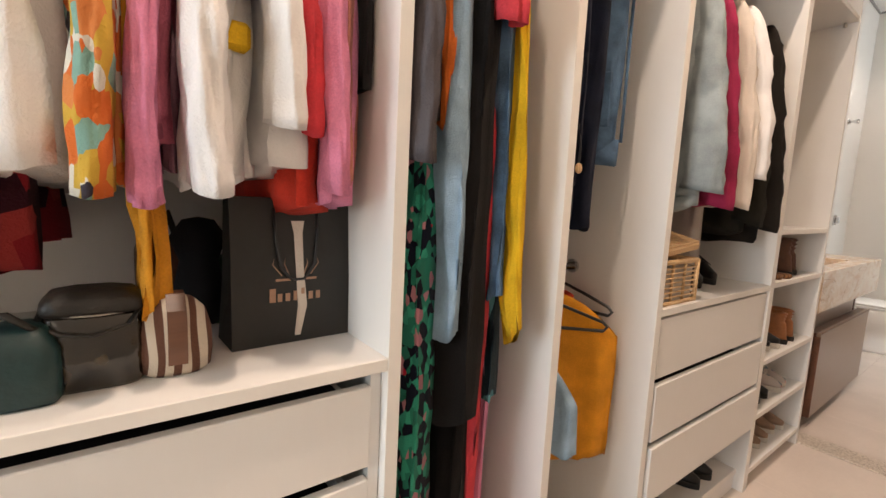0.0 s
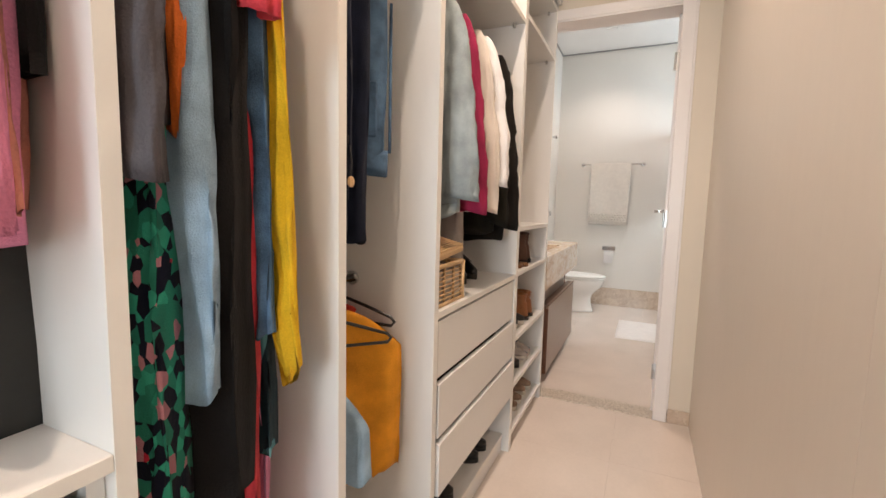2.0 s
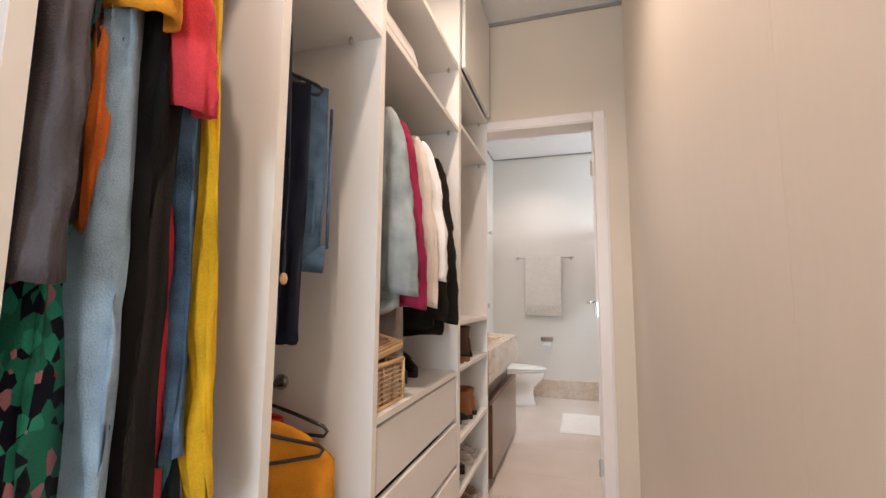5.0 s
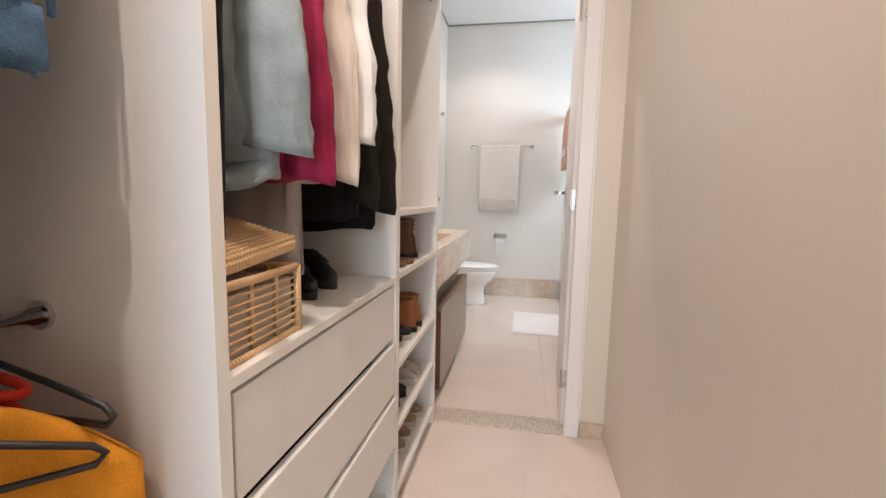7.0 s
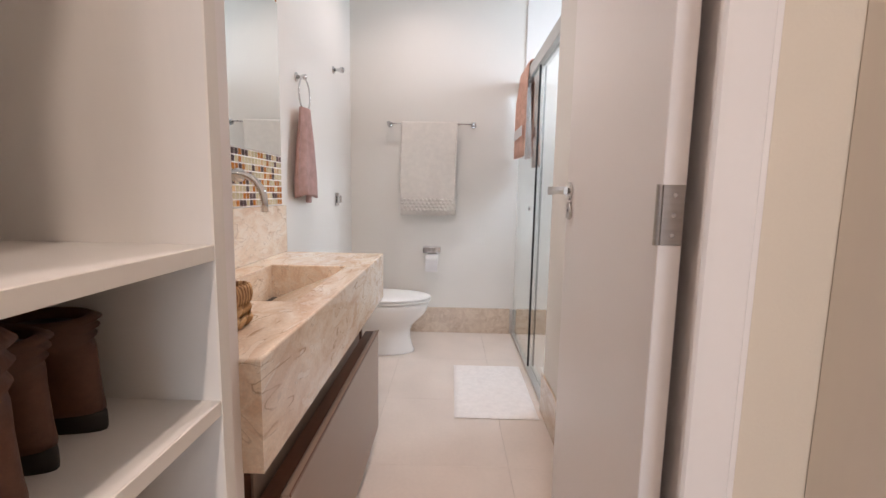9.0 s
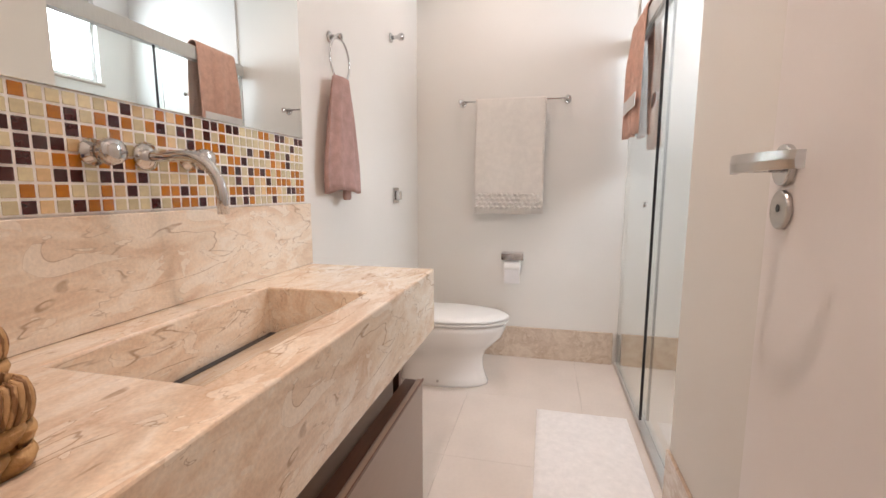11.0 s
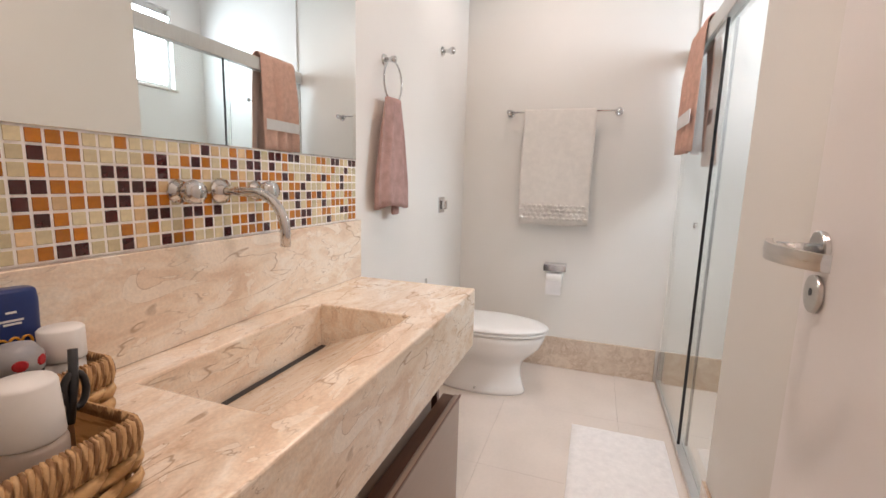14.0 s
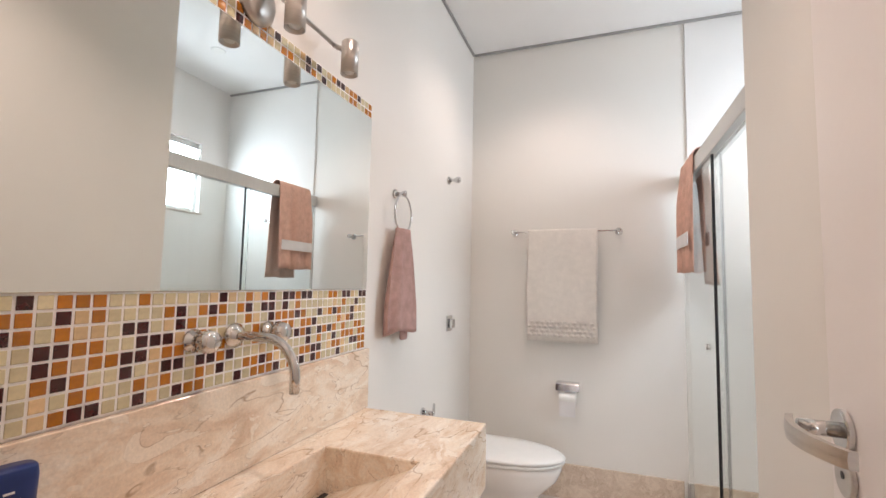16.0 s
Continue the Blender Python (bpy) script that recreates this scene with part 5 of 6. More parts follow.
leather = mat("black_leather", (0.014, 0.011, 0.008), 0.5, 0.5, 30, 0.35, 120)
patent = ramp_between(mat("mottled_patent_leather", (0.02, 0.015, 0.01), 0.16, 0.4, 30, 0.3, 90, coat=0.6), "ShaderNodeTexNoise",
                      [(0.42, (0.006, 0.005, 0.004)), (0.56, (0.022, 0.017, 0.011)), (0.72, (0.05, 0.032, 0.016))], 40)


def squarish(w, d, z, lean=0.0, power=0.42, n=40):
    out = []
    for j in range(n):
        a = 2 * math.pi * j / n
        c, q = math.cos(a), math.sin(a)
        out.append((w * math.copysign(abs(c) ** power, c), d * math.copysign(abs(q) ** power, q) + lean, z))
    return out


part("body", loft([squarish(w, d, z) for w, d, z in ((0.046, 0.036, 0), (0.050, 0.040, 0.006), (0.051, 0.041, 0.05), (0.048, 0.037, 0.088), (0.046, 0.034, 0.092))]), patent, t, smooth=True)
part("lid", loft([squarish(w, d, z) for w, d, z in ((0.049, 0.038, 0.0925), (0.051, 0.040, 0.097), (0.050, 0.038, 0.106), (0.042, 0.030, 0.116), (0.022, 0.014, 0.121))]), leather, t, smooth=True)
part("zip", tube([(0.0515 * math.cos(a), 0.0405 * math.sin(a), 0.0925) for a in (math.pi + math.pi * k / 20 for k in range(21))], 0.0012, 6), M["steel"], t)
part("strap", tube([(-0.046, 0.0, 0.10), (-0.052, -0.03, 0.085), (-0.03, -0.046, 0.075), (0.0, -0.047, 0.07), (0.034, -0.045, 0.08), (0.05, -0.02, 0.10)], 0.004, 8, flat=0.5), leather, t, smooth=True)
t = thing("teal_box_bag", 0.395, 1.25, ZS, "dark teal leather bag on the shelf", "handbag")
part("body", loft([squarish(w, d, z) for w, d, z in ((0.034, 0.034, 0), (0.038, 0.04, 0.006), (0.037, 0.038, 0.06), (0.026, 0.026, 0.085), (0.012, 0.012, 0.09))]), mat("teal_leather", (0.008, 0.035, 0.035), 0.4, 0.25, 20, 0.2), t, smooth=True)
part("strap", tube([(-0.026, 0, 0.082), (-0.028, -0.012, 0.10), (-0.004, -0.03, 0.105), (0.02, -0.02, 0.08)], 0.004, 8), leather, t, smooth=True)
t = thing("brown_handbag", 0.56, 1.52, ZS, "brown leather handbag at the back of the shelf", "handbag")
part("body", box(-0.05, 0.03, -0.04, 0.04, 0, 0.15, 0.02, seg=3), mat("brown_leather", (0.09, 0.03, 0.018), 0.45, 0.3, 20, 0.2), t, smooth=True)
part("handle", tube([(-0.03, 0, 0.148), (-0.025, 0, 0.19), (0.0, 0, 0.2), (0.015, 0, 0.148)], 0.006, 8), leather, t, smooth=True)
t = thing("green_bag", 0.62, 1.50, ZS, "dark green fabric bag at the back of the shelf", "handbag")
part("body", box(-0.02, 0.06, -0.05, 0.03, 0, 0.12, 0.012, seg=3), mat("green_fabric", (0.012, 0.05, 0.022), 0.7, 0.3, 20, 0.2), t, smooth=True)
t = thing("patterned_scarf", 0.60, 1.45, ZS + 0.001, "dark knotted scarf lying behind the bags", "scarf")
part("knot", lathe([(0.002, 0.0), (0.03, 0.01), (0.042, 0.06), (0.03, 0.12), (0.045, 0.16), (0.025, 0.19), (0.002, 0.195)], 16), C["dark"], t, smooth=True)

# ---- wicker box and shoes ----
t = thing("wicker_box", 1.775, FRONT + 0.022, 0.8452, "pale wicker storage box with an open lid", "storage box")
bw, bd, bh = 0.105, 0.17, 0.125
for k in range(9):
    z = 0.008 + k * (bh - 0.016) / 8
    pts = [(-bw, 0, z), (0, -0.001, z), (bw, 0, z), (bw, bd / 2, z), (bw, bd, z), (0, bd, z), (-bw, bd, z), (-bw, bd / 2, z), (-bw, 0, z)]
    part("cane", tube(pts, 0.0026, 6), M["wicker"], t, smooth=True)
for z in (0.004, bh - 0.002):
    for a, b in (((-bw, 0, z), (bw, 0, z)), ((bw, 0, z), (bw, bd, z)), ((-bw, 0, z), (-bw, bd, z))):
        part("rim_rail", cyl(a, b, 0.0062, seg=10), M["wicker"], t, smooth=True)
for x, y in ((-bw, 0), (bw, 0), (bw, bd), (-bw, bd)):
    part("corner_post", cyl((x, y, 0), (x, y, bh), 0.007, seg=10), M["wicker"], t, smooth=True)
for x in (-0.035, 0.035):
    part("stake", cyl((x, 0.002, 0), (x, 0.002, bh), 0.0042, seg=8), M["wicker"], t, smooth=True)
for y in (0.057, 0.114):
    part("stake", cyl((bw - 0.002, y, 0), (bw - 0.002, y, bh), 0.0042, seg=8), M["wicker"], t, smooth=True)
    part("stake", cyl((-bw + 0.002, y, 0), (-bw + 0.002, y, bh), 0.0042, seg=8), M["wicker"], t, smooth=True)
part("lining", box(-bw + 0.007, bw - 0.007, 0.007, bd - 0.007, 0.0, bh - 0.02, 0.004), C["cream"], t, "cream cloth lining")
lid = part("lid", box(-bw - 0.004, bw + 0.004, -0.006, bd + 0.004, -0.012, 0.012, 0.005), M["wicker"], t, "woven lid resting open")
lid.matrix_basis = pose(-0.005, 0.004, bh + 0.03, 14, -5, 0)
bm = bmesh.new()
for k in range(15):
    y = 0.002 + k * bd / 15
    tube([(-bw, y, 0.013), (0, y, 0.0145), (bw, y, 0.013)], 0.0045, 6, bm)
lw = part("weave", bm, M["wicker"], lid, smooth=True)


def shoe(x, y, z, rz, upper, sole, label, shaft=0.0, length=0.24, group="shoes in the closet"):
    """A shoe with its toe towards local -y: sole, upper, and for a boot its shaft and cuff."""
    t = thing("boot" if shaft else "shoe", x, y, z, label, "boot" if shaft else "shoe", group, rz)
    L2 = length / 2

    def outline(s, zz, lift=0.0):
        out = []
        for j in range(28):
            a = 2 * math.pi * j / 28
            yy = L2 * math.sin(a)
            w = 0.040 if yy < 0 else 0.031
            out.append((s * w * math.cos(a) * (1 - 0.25 * (abs(yy) / L2) ** 3), yy * (0.93 + 0.07 * s), zz))
        return out
    part("sole", loft([outline(1.0, 0.0), outline(1.06, 0.006), outline(1.06, 0.018), outline(1.0, 0.022)]), sole, t, smooth=True)
    loops = []
    for k in range(9):
        q = k / 8
        zz = 0.0225 + 0.068 * q
        front = -L2 * (1.0 - 0.95 * max(0, q - 0.25) / 0.75)
        back = L2 * (0.97 - 0.08 * q)
        cy, hy = (front + back) / 2, (back - front) / 2
        wd = 0.038 * (1 - 0.18 * q)
        loops.append([(wd * math.cos(a), cy + hy * math.sin(a), zz) for a in (2 * math.pi * j / 28 for j in range(28))])
    if shaft:
        for k in range(1, 9):
            q = k / 8
            r = 0.036 + 0.006 * q + 0.0055 * math.sin(q * 24)
            cy = L2 * 0.42
            loops.append([(r * math.cos(a), cy + (r + 0.012) * math.sin(a), 0.0905 + shaft * q) for a in (2 * math.pi * j / 28 for j in range(28))])
    top = loops[-1]
    cyy = sum(p[1] for p in top) / 28
    loops.append([(px * 0.86, cyy + (py - cyy) * 0.86, pz - 0.001) for px, py, pz in top])
    loops.append([(px * 0.8, cyy + (py - cyy) * 0.8, pz - 0.05) for px, py, pz in top])
    part("upper", loft(loops), upper, t, smooth=True)
    part("opening", loft([[(px * 0.79, cyy + (py - cyy) * 0.79, pz - 0.012) for px, py, pz in top], [(px * 0.2, cyy + (py - cyy) * 0.2, pz - 0.0121) for px, py, pz in top]]), M["black_plastic"], t, "dark inside of the shoe")
    bm2 = bmesh.new()
    for k in range(4):
        yy = -L2 * 0.5 + 0.02 * k
        tube([(-0.022, yy + 0.006, 0.066 + 0.007 * k), (0, yy, 0.078 + 0.007 * k), (0.022, yy + 0.006, 0.066 + 0.007 * k)], 0.0022, 6, bm2)
    part("lacing", bm2, sole, t, smooth=True)
    return t


tan = mat("tan_leather", (0.34, 0.13, 0.045), 0.5, 0.25, 20, 0.2, 160)
cocoa = mat("cocoa_leather", (0.095, 0.038, 0.02), 0.62, 0.3, 20, 0.2, 160)
blk = mat("black_shoe_leather", (0.006, 0.0055, 0.005), 0.42, 0.2, 20, 0.1, 160)
rub_d = mat("dark_rubber", (0.02, 0.018, 0.016), 0.7, 0.2, 30, 0.1)
rub_w = mat("white_rubber", (0.6, 0.56, 0.5), 0.6, 0.1, 30, 0.1)
snk = ramp_between(mat("printed_canvas", (0.4, 0.4, 0.4), 0.8), "ShaderNodeTexVoronoi", [(0, (0.5, 0.45, 0.42)), (0.5, (0.16, 0.22, 0.24)), (0.75, (0.5, 0.12, 0.1)), (0.88, (0.55, 0.5, 0.46))], 30)
beige = mat("beige_suede", (0.30, 0.20, 0.14), 0.9, 0.2, 20, 0.3, 200)
for x, y, s in ((2.80, 1.30, 0.07), (2.895, 1.31, 0.07)):
    shoe(x, y, 0.85, 176, cocoa, rub_d, "brown leather ankle boot with a wrapped shaft, on a shelf", s)
for x, y in ((2.985, 1.36), (3.06, 1.37)):
    shoe(x, y, 0.85, 172, cocoa, rub_d, "brown leather ankle boot on a shelf", 0.04)
for x, y in ((2.86, 1.30), (2.95, 1.30)):
    shoe(x, y, 0.54, 178, tan, rub_d, "tan leather ankle boot on a shelf", 0.05)
for x, y in ((2.66, 1.31), (2.75, 1.30)):
    shoe(x, y, 0.54, 4, blk, rub_w, "black shoe with a white sole on a shelf")
for x, y in ((2.86, 1.30), (2.95, 1.31)):
    shoe(x, y, 0.315, 4, snk, rub_w, "printed canvas sneaker with a white sole on a shelf")
for x, y in ((2.64, 1.31), (2.73, 1.31)):
    shoe(x, y, 0.315, 0, blk, rub_d, "black leather shoe on a shelf", 0.03)
for x, y in ((2.72, 1.31), (2.81, 1.31), (2.93, 1.32), (3.02, 1.31)):
    shoe(x, y, 0.085, 3, beige, rub_w, "beige suede shoe on the lowest shelf")
for x, y in ((1.82, 1.33), (1.92, 1.33), (2.18, 1.33), (2.28, 1.33)):
    shoe(x, y, 0.085, 5, blk, rub_d, "black leather shoe below the drawers")
# front three belong here; the back three are added to darken the shaded shelf
for x, y in ((2.05, 1.35), (2.17, 1.355), (2.30, 1.36), (2.10, 1.55), (2.22, 1.55), (2.36, 1.56)):
    shoe(x, y, 0.845, -35, blk, rub_d, "black leather shoe on the shelf under the coats")
t = thing("woven_sandal", 2.62, 1.29, 0.8502, "flat woven straw sandal on a shelf", "sandal", "shoes in the closet", 10)
part("sole", loft([[(0.042 * s * math.cos(a), 0.12 * s * math.sin(a), z) for a in (2 * math.pi * j / 28 for j in range(28))] for s, z in ((0.96, 0), (1, 0.006), (1, 0.016), (0.96, 0.02))]), M["straw"], t, smooth=True)
part("strap", tube([(-0.042, -0.03, 0.016), (-0.03, -0.035, 0.045), (0, -0.04, 0.06), (0.03, -0.035, 0.045), (0.042, -0.03, 0.016)], 0.016, 10, flat=0.35), M["rope"], t, smooth=True)
copy_thing(t, pose(2.70, 1.28, 0.8502, 0, 0, 6))

# books and a bottle
rnd = random.Random(4)
z = 1.0572
for k, (cc, w, h) in enumerate((((0.03, 0.10, 0.05), 0.17, 0.022), ((0.22, 0.03, 0.06), 0.165, 0.02), ((0.05, 0.03, 0.04), 0.16, 0.018), ((0.07, 0.04, 0.03), 0.16, 0.016), ((0.42, 0.07, 0.03), 0.155, 0.02), ((0.20, 0.09, 0.06), 0.155, 0.018), ((0.10, 0.02, 0.06), 0.14, 0.028), ((0.02, 0.02, 0.04), 0.12, 0.03))):
    t = thing("book", 2.788 + rnd.uniform(-0.008, 0.008), 1.37 + rnd.uniform(0, 0.01), z, "closed paperback lying in a stack on the shelf", "book", "stack of books", rnd.uniform(-3, 3))
    cv = mat("book_cover", cc, 0.45, 0.12, 30, 0.03)
    part("lower_cover", box(-w / 2, w / 2, 0, 0.23, 0, 0.002), cv, t)
    part("upper_cover", box(-w / 2, w / 2, 0, 0.23, h - 0.0025, h - 0.0005), cv, t)
    part("spine", box(-w / 2, w / 2, -0.0015, 0.0, 0, h - 0.0005, 0.0005), cv, t)
    part("page_block", box(-w / 2 + 0.004, w / 2 - 0.003, 0.001, 0.226, 0.002, h - 0.0025), M["white_plastic"], t, "cream page block")
    part("title_bar", box(-w * 0.2, w * 0.12, -0.0019, -0.0016, h * 0.42, h * 0.56), M["steel"], t, "pale lettering bar")
    z += h
t = thing("red_pouch", 2.605, 1.30, 1.0962, "round red cloth pouch resting on a straw coaster", "pouch")
part("body", lathe([(0.002, 0), (0.03, 0.002), (0.05, 0.03), (0.053, 0.055), (0.044, 0.085), (0.02, 0.10), (0.002, 0.102)], 26), C["red"], t, smooth=True)
t = thing("straw_coasters", 2.612, 1.30, 1.0572, "stack of pale plaited straw coasters on the shelf", "coasters")
for k in range(3):
    part("coaster", lathe([(0.002, 0), (0.056, 0.0), (0.059, 0.006), (0.056, 0.012), (0.002, 0.0125)], 26, (0.004 * k - 0.004, 0.003 * k, 0.013 * k)), M["wicker"], t, smooth=True)
purple = mat("purple_plastic", (0.075, 0.008, 0.06), 0.25, 0.15, 12, 0.02)
t = thing("drinks_bottle", 2.925, 1.355, 1.0572, "translucent dark purple drinks bottle with a grey cap", "bottle")
part("body", lathe([(0.001, 0), (0.034, 0.0), (0.037, 0.004), (0.038, 0.05), (0.036, 0.10), (0.038, 0.15), (0.035, 0.175), (0.026, 0.19)], 30), purple, t, smooth=True)
part("cap", lathe([(0.027, 0.188), (0.029, 0.19), (0.029, 0.208), (0.02, 0.214), (0.018, 0.222), (0.001, 0.224)], 24), mat("grey_cap", (0.09, 0.11, 0.10), 0.4), t, smooth=True)
part("loop", tube([(-0.02, 0, 0.212), (-0.012, 0, 0.228), (0.004, 0, 0.23), (0.016, 0, 0.214)], 0.004, 8), M["black_plastic"], t)
for zz in (0.06, 0.095, 0.13):
    part("scale_mark", box(-0.008, 0.006, -0.0392, -0.0385, zz, zz + 0.003), M["white_plastic"], t)
part("label_bar", box(-0.014, 0.014, -0.0388, -0.0375, 0.012, 0.02), M["white_plastic"], t)

# ---- things on the vanity top ----


def basket(x0, x1, y0, y1, h, label):
    t = thing("woven_basket", (x0 + x1) / 2, (y0 + y1) / 2, CZ, label, "basket", "baskets on the vanity")
    w, d = (x1 - x0) / 2, (y1 - y0) / 2
    rr = 0.018

    def outline(s, z, n=9):
        out = []
        for cx, cy, a0 in ((w - rr, d - rr, 0), (-w + rr, d - rr, 90), (-w + rr, -d + rr, 180), (w - rr, -d + rr, 270)):
            for k in range(n):
                a = radians(a0 + 90 * k / (n - 1))
                out.append(((cx + rr * math.cos(a)) * s, (cy + rr * math.sin(a)) * s, z))
        return out
    part("inner_wall", loft([outline(0.93, 0.004), outline(0.95, h * 0.6), outline(0.955, h - 0.006)], cap=False), M["strap"], t)
    part("base", box(-w * 0.93, w * 0.93, -d * 0.93, d * 0.93, 0, 0.005, 0.002), M["strap"], t)
    # flat woven straps in over-and-under courses
    courses = 2
    hh = h * 0.55 / courses
    loop = outline(1.0, 0, 9)
    pts = [Vector(p) for p in loop] + [Vector(loop[0])]
    acc = [0]
    for a, b in zip(pts, pts[1:]):
        acc.append(acc[-1] + (b - a).length)
    total = acc[-1]

    def along(s):
        s %= total
        for i in range(len(pts) - 1):
            if acc[i + 1] >= s:
                q = (s - acc[i]) / max(1e-9, acc[i + 1] - acc[i])
                p = pts[i].lerp(pts[i + 1], q)
                dd = (pts[i + 1] - pts[i]).normalized()
                return p, Vector((dd.y, -dd.x, 0)), dd
    cnt = int(total / 0.034) // 2 * 2
    for c in range(courses):
        for k in range(cnt):
            s0 = total * (k + 0.5 * (c % 2)) / cnt
            strip = []
            for q in range(7):
                p, nn, dd = along(s0 + (q / 6 - 0.5) * total / cnt * 1.25)
                bulge = 0.0055 * math.cos((q / 6 - 0.5) * math.pi)
                lean = 0.010 * (q / 6 - 0.5)
                z0 = 0.003 + c * hh + lean
                strip.append([p + nn * (bulge - 0.003) + Vector((0, 0, z0 + 0.002)), p + nn * (bulge + 0.001) + Vector((0, 0, z0 + hh * 0.5)), p + nn * (bulge - 0.003) + Vector((0, 0, z0 + hh - 0.001)), p + nn * (bulge - 0.006) + Vector((0, 0, z0 + hh * 0.5))])
            part("woven_strap", loft(strip), M["strap"], t, smooth=True)
    # thick twisted rim: slanted cords side by side
    bm = bmesh.new()
    cords = int(total / 0.0058)
    z1 = 0.003 + courses * hh
    for k in range(cords):
        cord = []
        for q in range(6):
            p, nn, dd = along(total * k / cords + 0.008 * (q / 5 - 0.5))
            cord.append(p + nn * (0.004 * math.sin(math.pi * q / 5)) + Vector((0, 0, z1 + (h - z1) * q / 5)))
        p, nn, dd = along(total * k / cords + 0.004)
        cord.append(p * 0.97 + Vector((0, 0, h + 0.004)))
        cord.append(p * 0.94 + Vector((0, 0, h - 0.008)))
        tube(cord, 0.0034, 6, bm)
    part("twisted_rim", bm, M["rope"], t, "thick twisted seagrass rim", smooth=True)
    return t


basket(3.295, 3.505, 1.29, 1.475, 0.086, "brown woven seagrass basket full of toiletries")
basket(3.35, 3.61, 1.49, 1.638, 0.088, "brown woven seagrass basket with bottles, by the backsplash")
G = 0.846
white_p = M["white_plastic"]
t = thing("lotion_bottle", 3.425, 1.35, G, "translucent lotion bottle with a wide white cap", "bottle")
part("body", lathe([(0.001, 0), (0.03, 0.0), (0.033, 0.004), (0.033, 0.08), (0.028, 0.092)], 28), mat("pale_lotion", (0.55, 0.48, 0.42), 0.25, 0.05), t, smooth=True)
part("cap", lathe([(0.0315, 0.088), (0.032, 0.09), (0.029, 0.148), (0.026, 0.152), (0.001, 0.153)], 28), white_p, t, smooth=True)
bm = bmesh.new()
for k in range(4):
    box(-0.016, 0.018 - 0.004 * k, -0.0342, -0.0335, 0.068 - 0.006 * k, 0.071 - 0.006 * k, bm=bm)
part("label_bars", bm, M["black_plastic"], t, "small grey print bars")
t = thing("perfume_bottle", 3.355, 1.345, G, "clear rounded bottle with a white cap", "bottle")
part("body", lathe([(0.001, 0), (0.022, 0.0), (0.025, 0.02), (0.024, 0.06), (0.014, 0.075)], 24), mat("clear_amber", (0.55, 0.42, 0.30), 0.12, 0.08), t, smooth=True)
part("cap", lathe([(0.0145, 0.075), (0.0145, 0.098), (0.001, 0.1)], 20), white_p, t, smooth=True)
t = thing("scissors", 3.472, 1.365, G, "black-handled scissors standing in the basket", "scissors")
part("blade", box(-0.004, 0.004, -0.001, 0.001, 0.0, 0.10, 0.0008), M["steel"], t)
for dx, dz in ((-0.012, 0.095), (0.010, 0.112)):
    part("handle", tube([(dx + 0.012 * math.sin(a), 0.002, dz + 0.022 * math.cos(a)) for a in (2 * math.pi * k / 20 for k in range(21))], 0.0042, 8), M["black_plastic"], t, smooth=True)
part("shank", tube([(0.0, 0, 0.075), (0.008, 0, 0.12), (0.013, 0.004, 0.162)], 0.005, 8), M["black_plastic"], t, smooth=True)
t = thing("roll_on_deodorant", 3.508, 1.527, G, "black bottle with a grey cap and red windows", "bottle")
part("body", lathe([(0.001, 0), (0.025, 0.0), (0.027, 0.004), (0.027, 0.10)], 24), M["black_plastic"], t, smooth=True)
part("cap", lathe([(0.0275, 0.098), (0.029, 0.10), (0.029, 0.12), (0.02, 0.134), (0.001, 0.138)], 24), mat("grey_plastic", (0.32, 0.32, 0.33), 0.35), t, smooth=True)
redp = mat("red_plastic", (0.45, 0.02, 0.03), 0.25)
for a in (-110, -55, 0):
    q = part("window", lathe([(0.001, 0.004), (0.007, 0.003), (0.009, 0.0)], 14), redp, t, "glossy red window")
    q.matrix_basis = pose(0.027 * math.cos(radians(a)), 0.027 * math.sin(radians(a)), 0.112, 0, 90, a)
t = thing("cream_jar", 3.572, 1.543, G, "white jar with a ribbed lid", "jar")
part("body", lathe([(0.001, 0), (0.024, 0), (0.026, 0.003), (0.026, 0.09)], 24), white_p, t, smooth=True)
part("lid", lathe([(0.028, 0.09), (0.0285, 0.092), (0.0285, 0.135), (0.026, 0.138), (0.001, 0.139)], 40), white_p, t, smooth=True)
navy = mat("navy_plastic", (0.012, 0.035, 0.16), 0.3, 0.1, 12, 0.02)
t = thing("shampoo_bottle", 3.535, 1.596, G, "navy blue bottle with pale and orange print bars", "bottle", rz=-8)
part("body", loft([[(0.036 * w * math.copysign(abs(math.cos(a)) ** 0.6, math.cos(a)), 0.019 * w * math.copysign(abs(math.sin(a)) ** 0.6, math.sin(a)), z) for a in (2 * math.pi * j / 36 for j in range(36))]
                   for w, z in ((0.94, 0), (1, 0.005), (1.0, 0.14), (1.03, 0.18), (0.98, 0.194), (0.9, 0.197))]), navy, t, smooth=True)
bm = bmesh.new()
for k, (w, zz) in enumerate(((0.012, 0.165), (0.026, 0.153), (0.02, 0.148))):
    box(-w * 0.5, w * 0.5, -0.0203, -0.0195, zz, zz + 0.003, bm=bm)
part("print_bars", bm, white_p, t, "pale print bars")
bm = bmesh.new()
for dx in (-0.014, 0.0, 0.014):
    tube([(dx + 0.006 * math.sin(a), -0.0203, 0.12 + 0.009 * math.cos(a)) for a in (2 * math.pi * k / 14 for k in range(15))], 0.0018, 6, bm)
part("printed_mark", bm, mat("orange_print_ink", (0.7, 0.33, 0.03), 0.4), t, "orange printed ornament")
t = thing("hair_brush", 3.425, 1.595, G, "black bristled brush standing in the basket", "brush")
part("handle", cyl((0, 0, 0), (0, 0, 0.13), 0.007, seg=12), M["black_plastic"], t, smooth=True)
bm = bmesh.new()
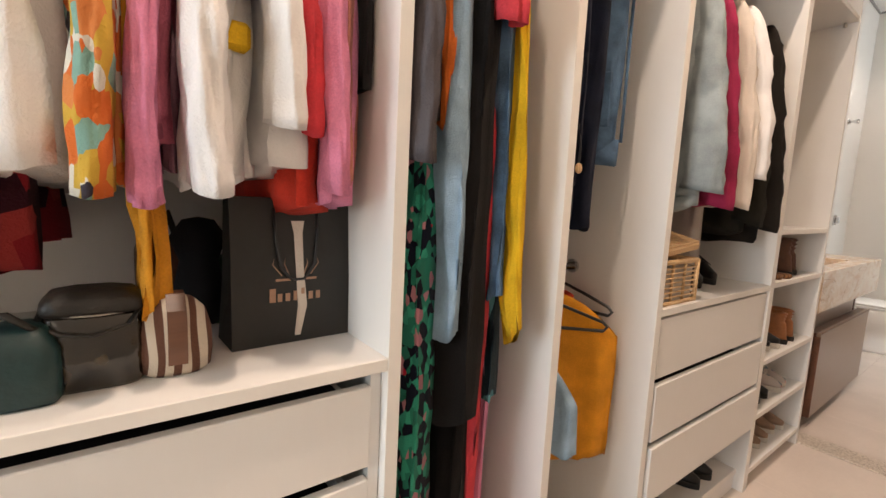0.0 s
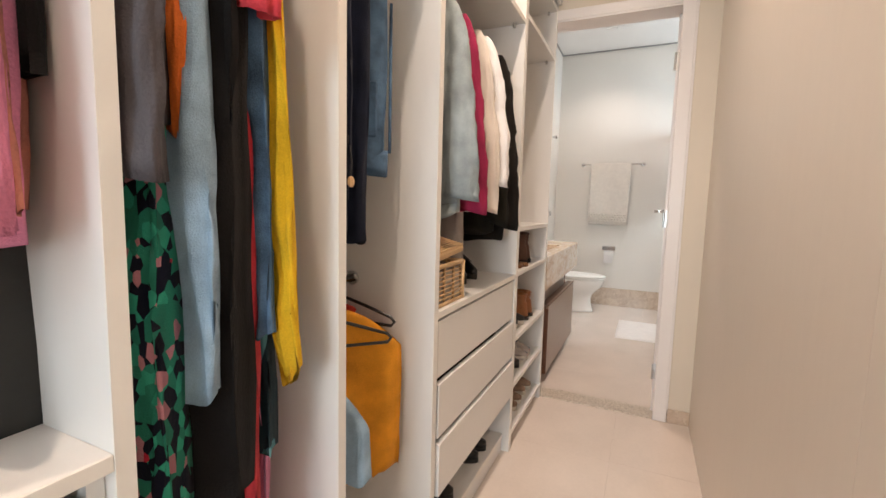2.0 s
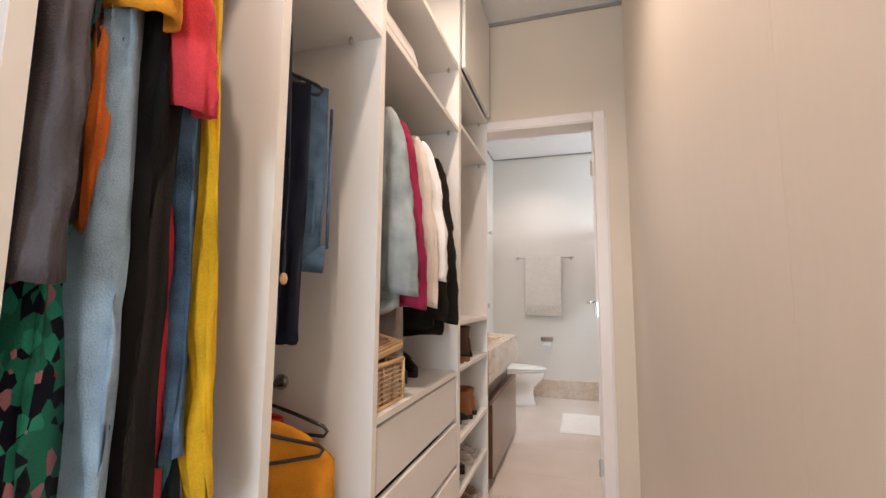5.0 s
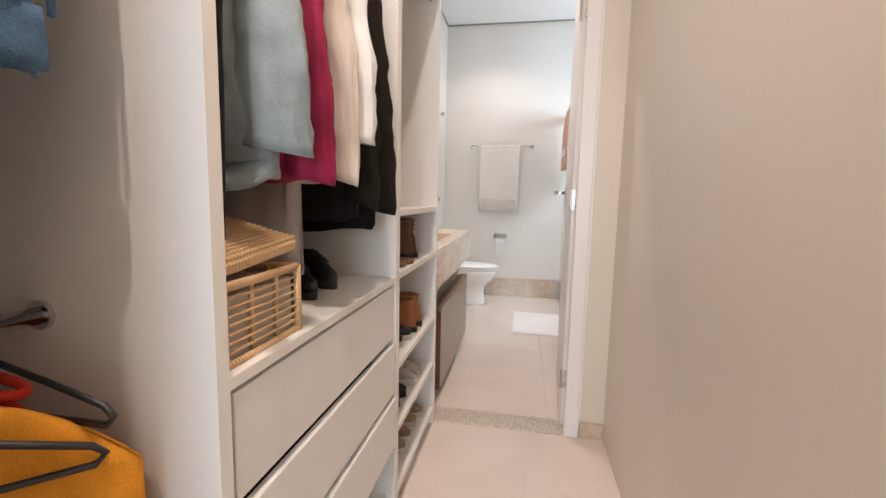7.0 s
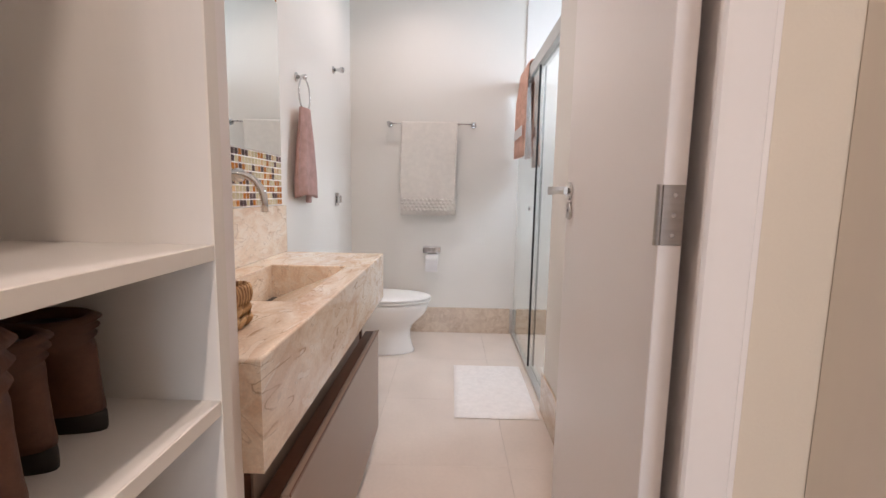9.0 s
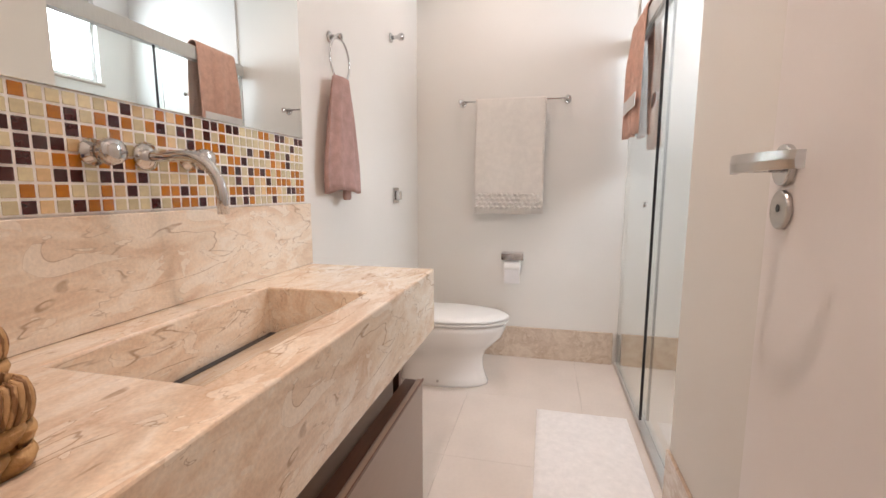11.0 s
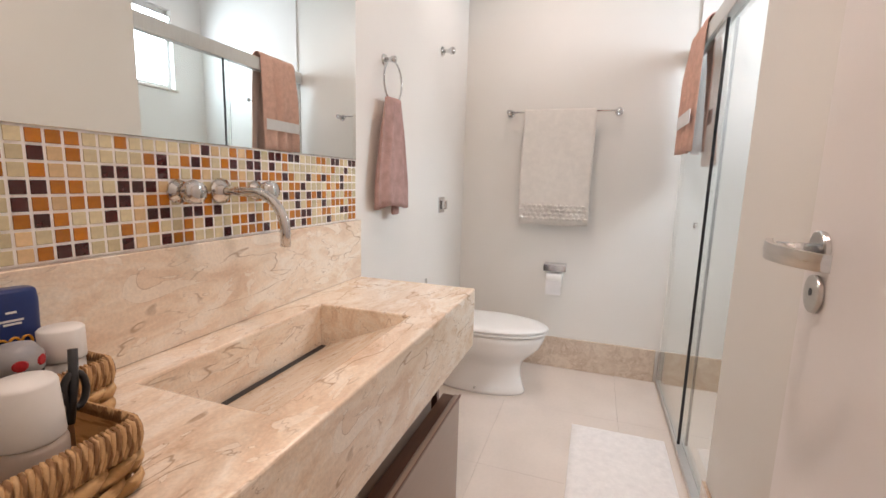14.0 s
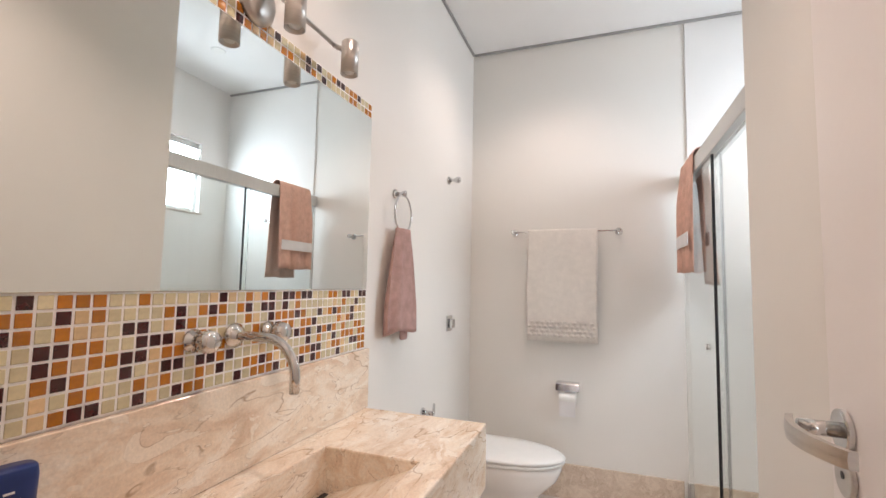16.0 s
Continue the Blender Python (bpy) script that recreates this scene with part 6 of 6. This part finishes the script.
for k in range(60):
    a, zz = k * 2.4, 0.13 + 0.08 * k / 60
    cyl((0, 0, zz), (0.024 * math.cos(a), 0.024 * math.sin(a), zz + 0.004), 0.0008, 0.0006, 5, bm)
part("bristle_head", bm, M["black_plastic"], t)

# ---- glass mosaic ----
P = (1.284 - 1.064) / 8


def tile_glass(name, base):
    m = mat(name, base, 0.1, 0.12, 60, 0.0, coat=0.4)
    n, l = m.node_tree.nodes, m.node_tree.links
    b = n["Principled BSDF"]
    old = b.inputs["Base Color"].links[0].from_socket
    info, hs, mr = n.new("ShaderNodeObjectInfo"), n.new("ShaderNodeHueSaturation"), n.new("ShaderNodeMapRange")
    mr.inputs["To Min"].default_value, mr.inputs["To Max"].default_value = 0.85, 1.15
    l.new(info.outputs["Random"], mr.inputs[0]), l.new(mr.outputs[0], hs.inputs["Value"]), l.new(old, hs.inputs["Color"]), l.new(hs.outputs[0], b.inputs["Base Color"])
    return m


TC = [tile_glass("cream_glass", (0.62, 0.54, 0.34)), tile_glass("tan_glass", (0.68, 0.48, 0.26)), tile_glass("orange_glass", (0.46, 0.16, 0.012)), tile_glass("plum_glass", (0.05, 0.006, 0.006))]
grout_w = mat("white_grout", (0.92, 0.90, 0.86), 0.8, 0.03, 60, 0.03)
GY = NORTH - 0.0045


def tile_mesh(material):
    bm = box(-P / 2 + 0.0025, P / 2 - 0.0025, -0.0009, 0.0007, -P / 2 + 0.0025, P / 2 - 0.0025, 0.0006)
    me = bpy.data.meshes.new("mosaic_tile")
    bmesh.ops.recalc_face_normals(bm, faces=bm.faces)
    bm.to_mesh(me)
    bm.free()
    me.materials.append(material)
    return me


TM = [tile_mesh(m) for m in TC]


def mosaic(name, x0, x1, z0, rows, label, split):
    base = structure(name, box(x0, x1, GY + 0.0008, NORTH - 0.001, z0 - 0.001, z0 + rows * P + 0.001), grout_w, label)
    rnd = random.Random(12)
    cols = int(round((x1 - x0) / P))
    rest = bmesh.new()
    for c in range(cols):
        for r in range(rows):
            k = rnd.choices((0, 1, 2, 3), (4.8, 1.2, 3.4, 3.3))[0]
            x, z = x1 - (c + 0.5) * P, z0 + (r + 0.5) * P
            if c < split:
                ob = new("mosaic_tile", TM[k])
                ob.parent = base
                ob.location = (x, GY, z)
            else:
                box(x - P / 2 + 0.0023, x + P / 2 - 0.0023, GY - 0.0016, GY, z - P / 2 + 0.0016, z + P / 2 - 0.0023, bm=rest)
    if len(rest.verts):
        o = part("mosaic_rest", rest, TC[1], base)
        tagged(o, kind="stuff")
    else:
        rest.free()


mosaic("wall_mosaic", 4.629 - 49 * P, 4.629, 1.064, 8, "glass mosaic band in cream, orange and plum", 44)
mosaic("wall_mosaic_top", 4.629 - 49 * P, 4.629, 1.9545, 2, "narrow glass mosaic border above the mirror", 49)

# ---- porcelain floor tiles ----
PT = 0.60


def floor_tile(x0, x1, y0, y1, parent):
    bm = box(x0 + 0.0004, x1 - 0.0004, y0 + 0.0004, y1 - 0.0004, -0.0038, 0.0, 0.0002)
    ob = part("floor_tile", bm, M["tile_floor"], parent)
    return ob


floor_ob = bpy.data.objects["floor"]


def tile_area(xa, xb, ya, yb, ox, oy):
    x = ox
    while x < xb:
        y = oy
        while y < yb:
            a0, a1, b0, b1 = max(x, xa), min(x + PT, xb), max(y, ya), min(y + PT, yb)
            if a1 - a0 > 0.01 and b1 - b0 > 0.01:
                floor_tile(a0, a1, b0, b1, floor_ob)
            y += PT
        x += PT


tile_area(START, W0 - 0.006, SOUTH, BACK, START, SOUTH - 0.24)
tile_area(W1 + 0.006, EAST, SHOWER, NORTH, W1 - 0.2, SHOWER)
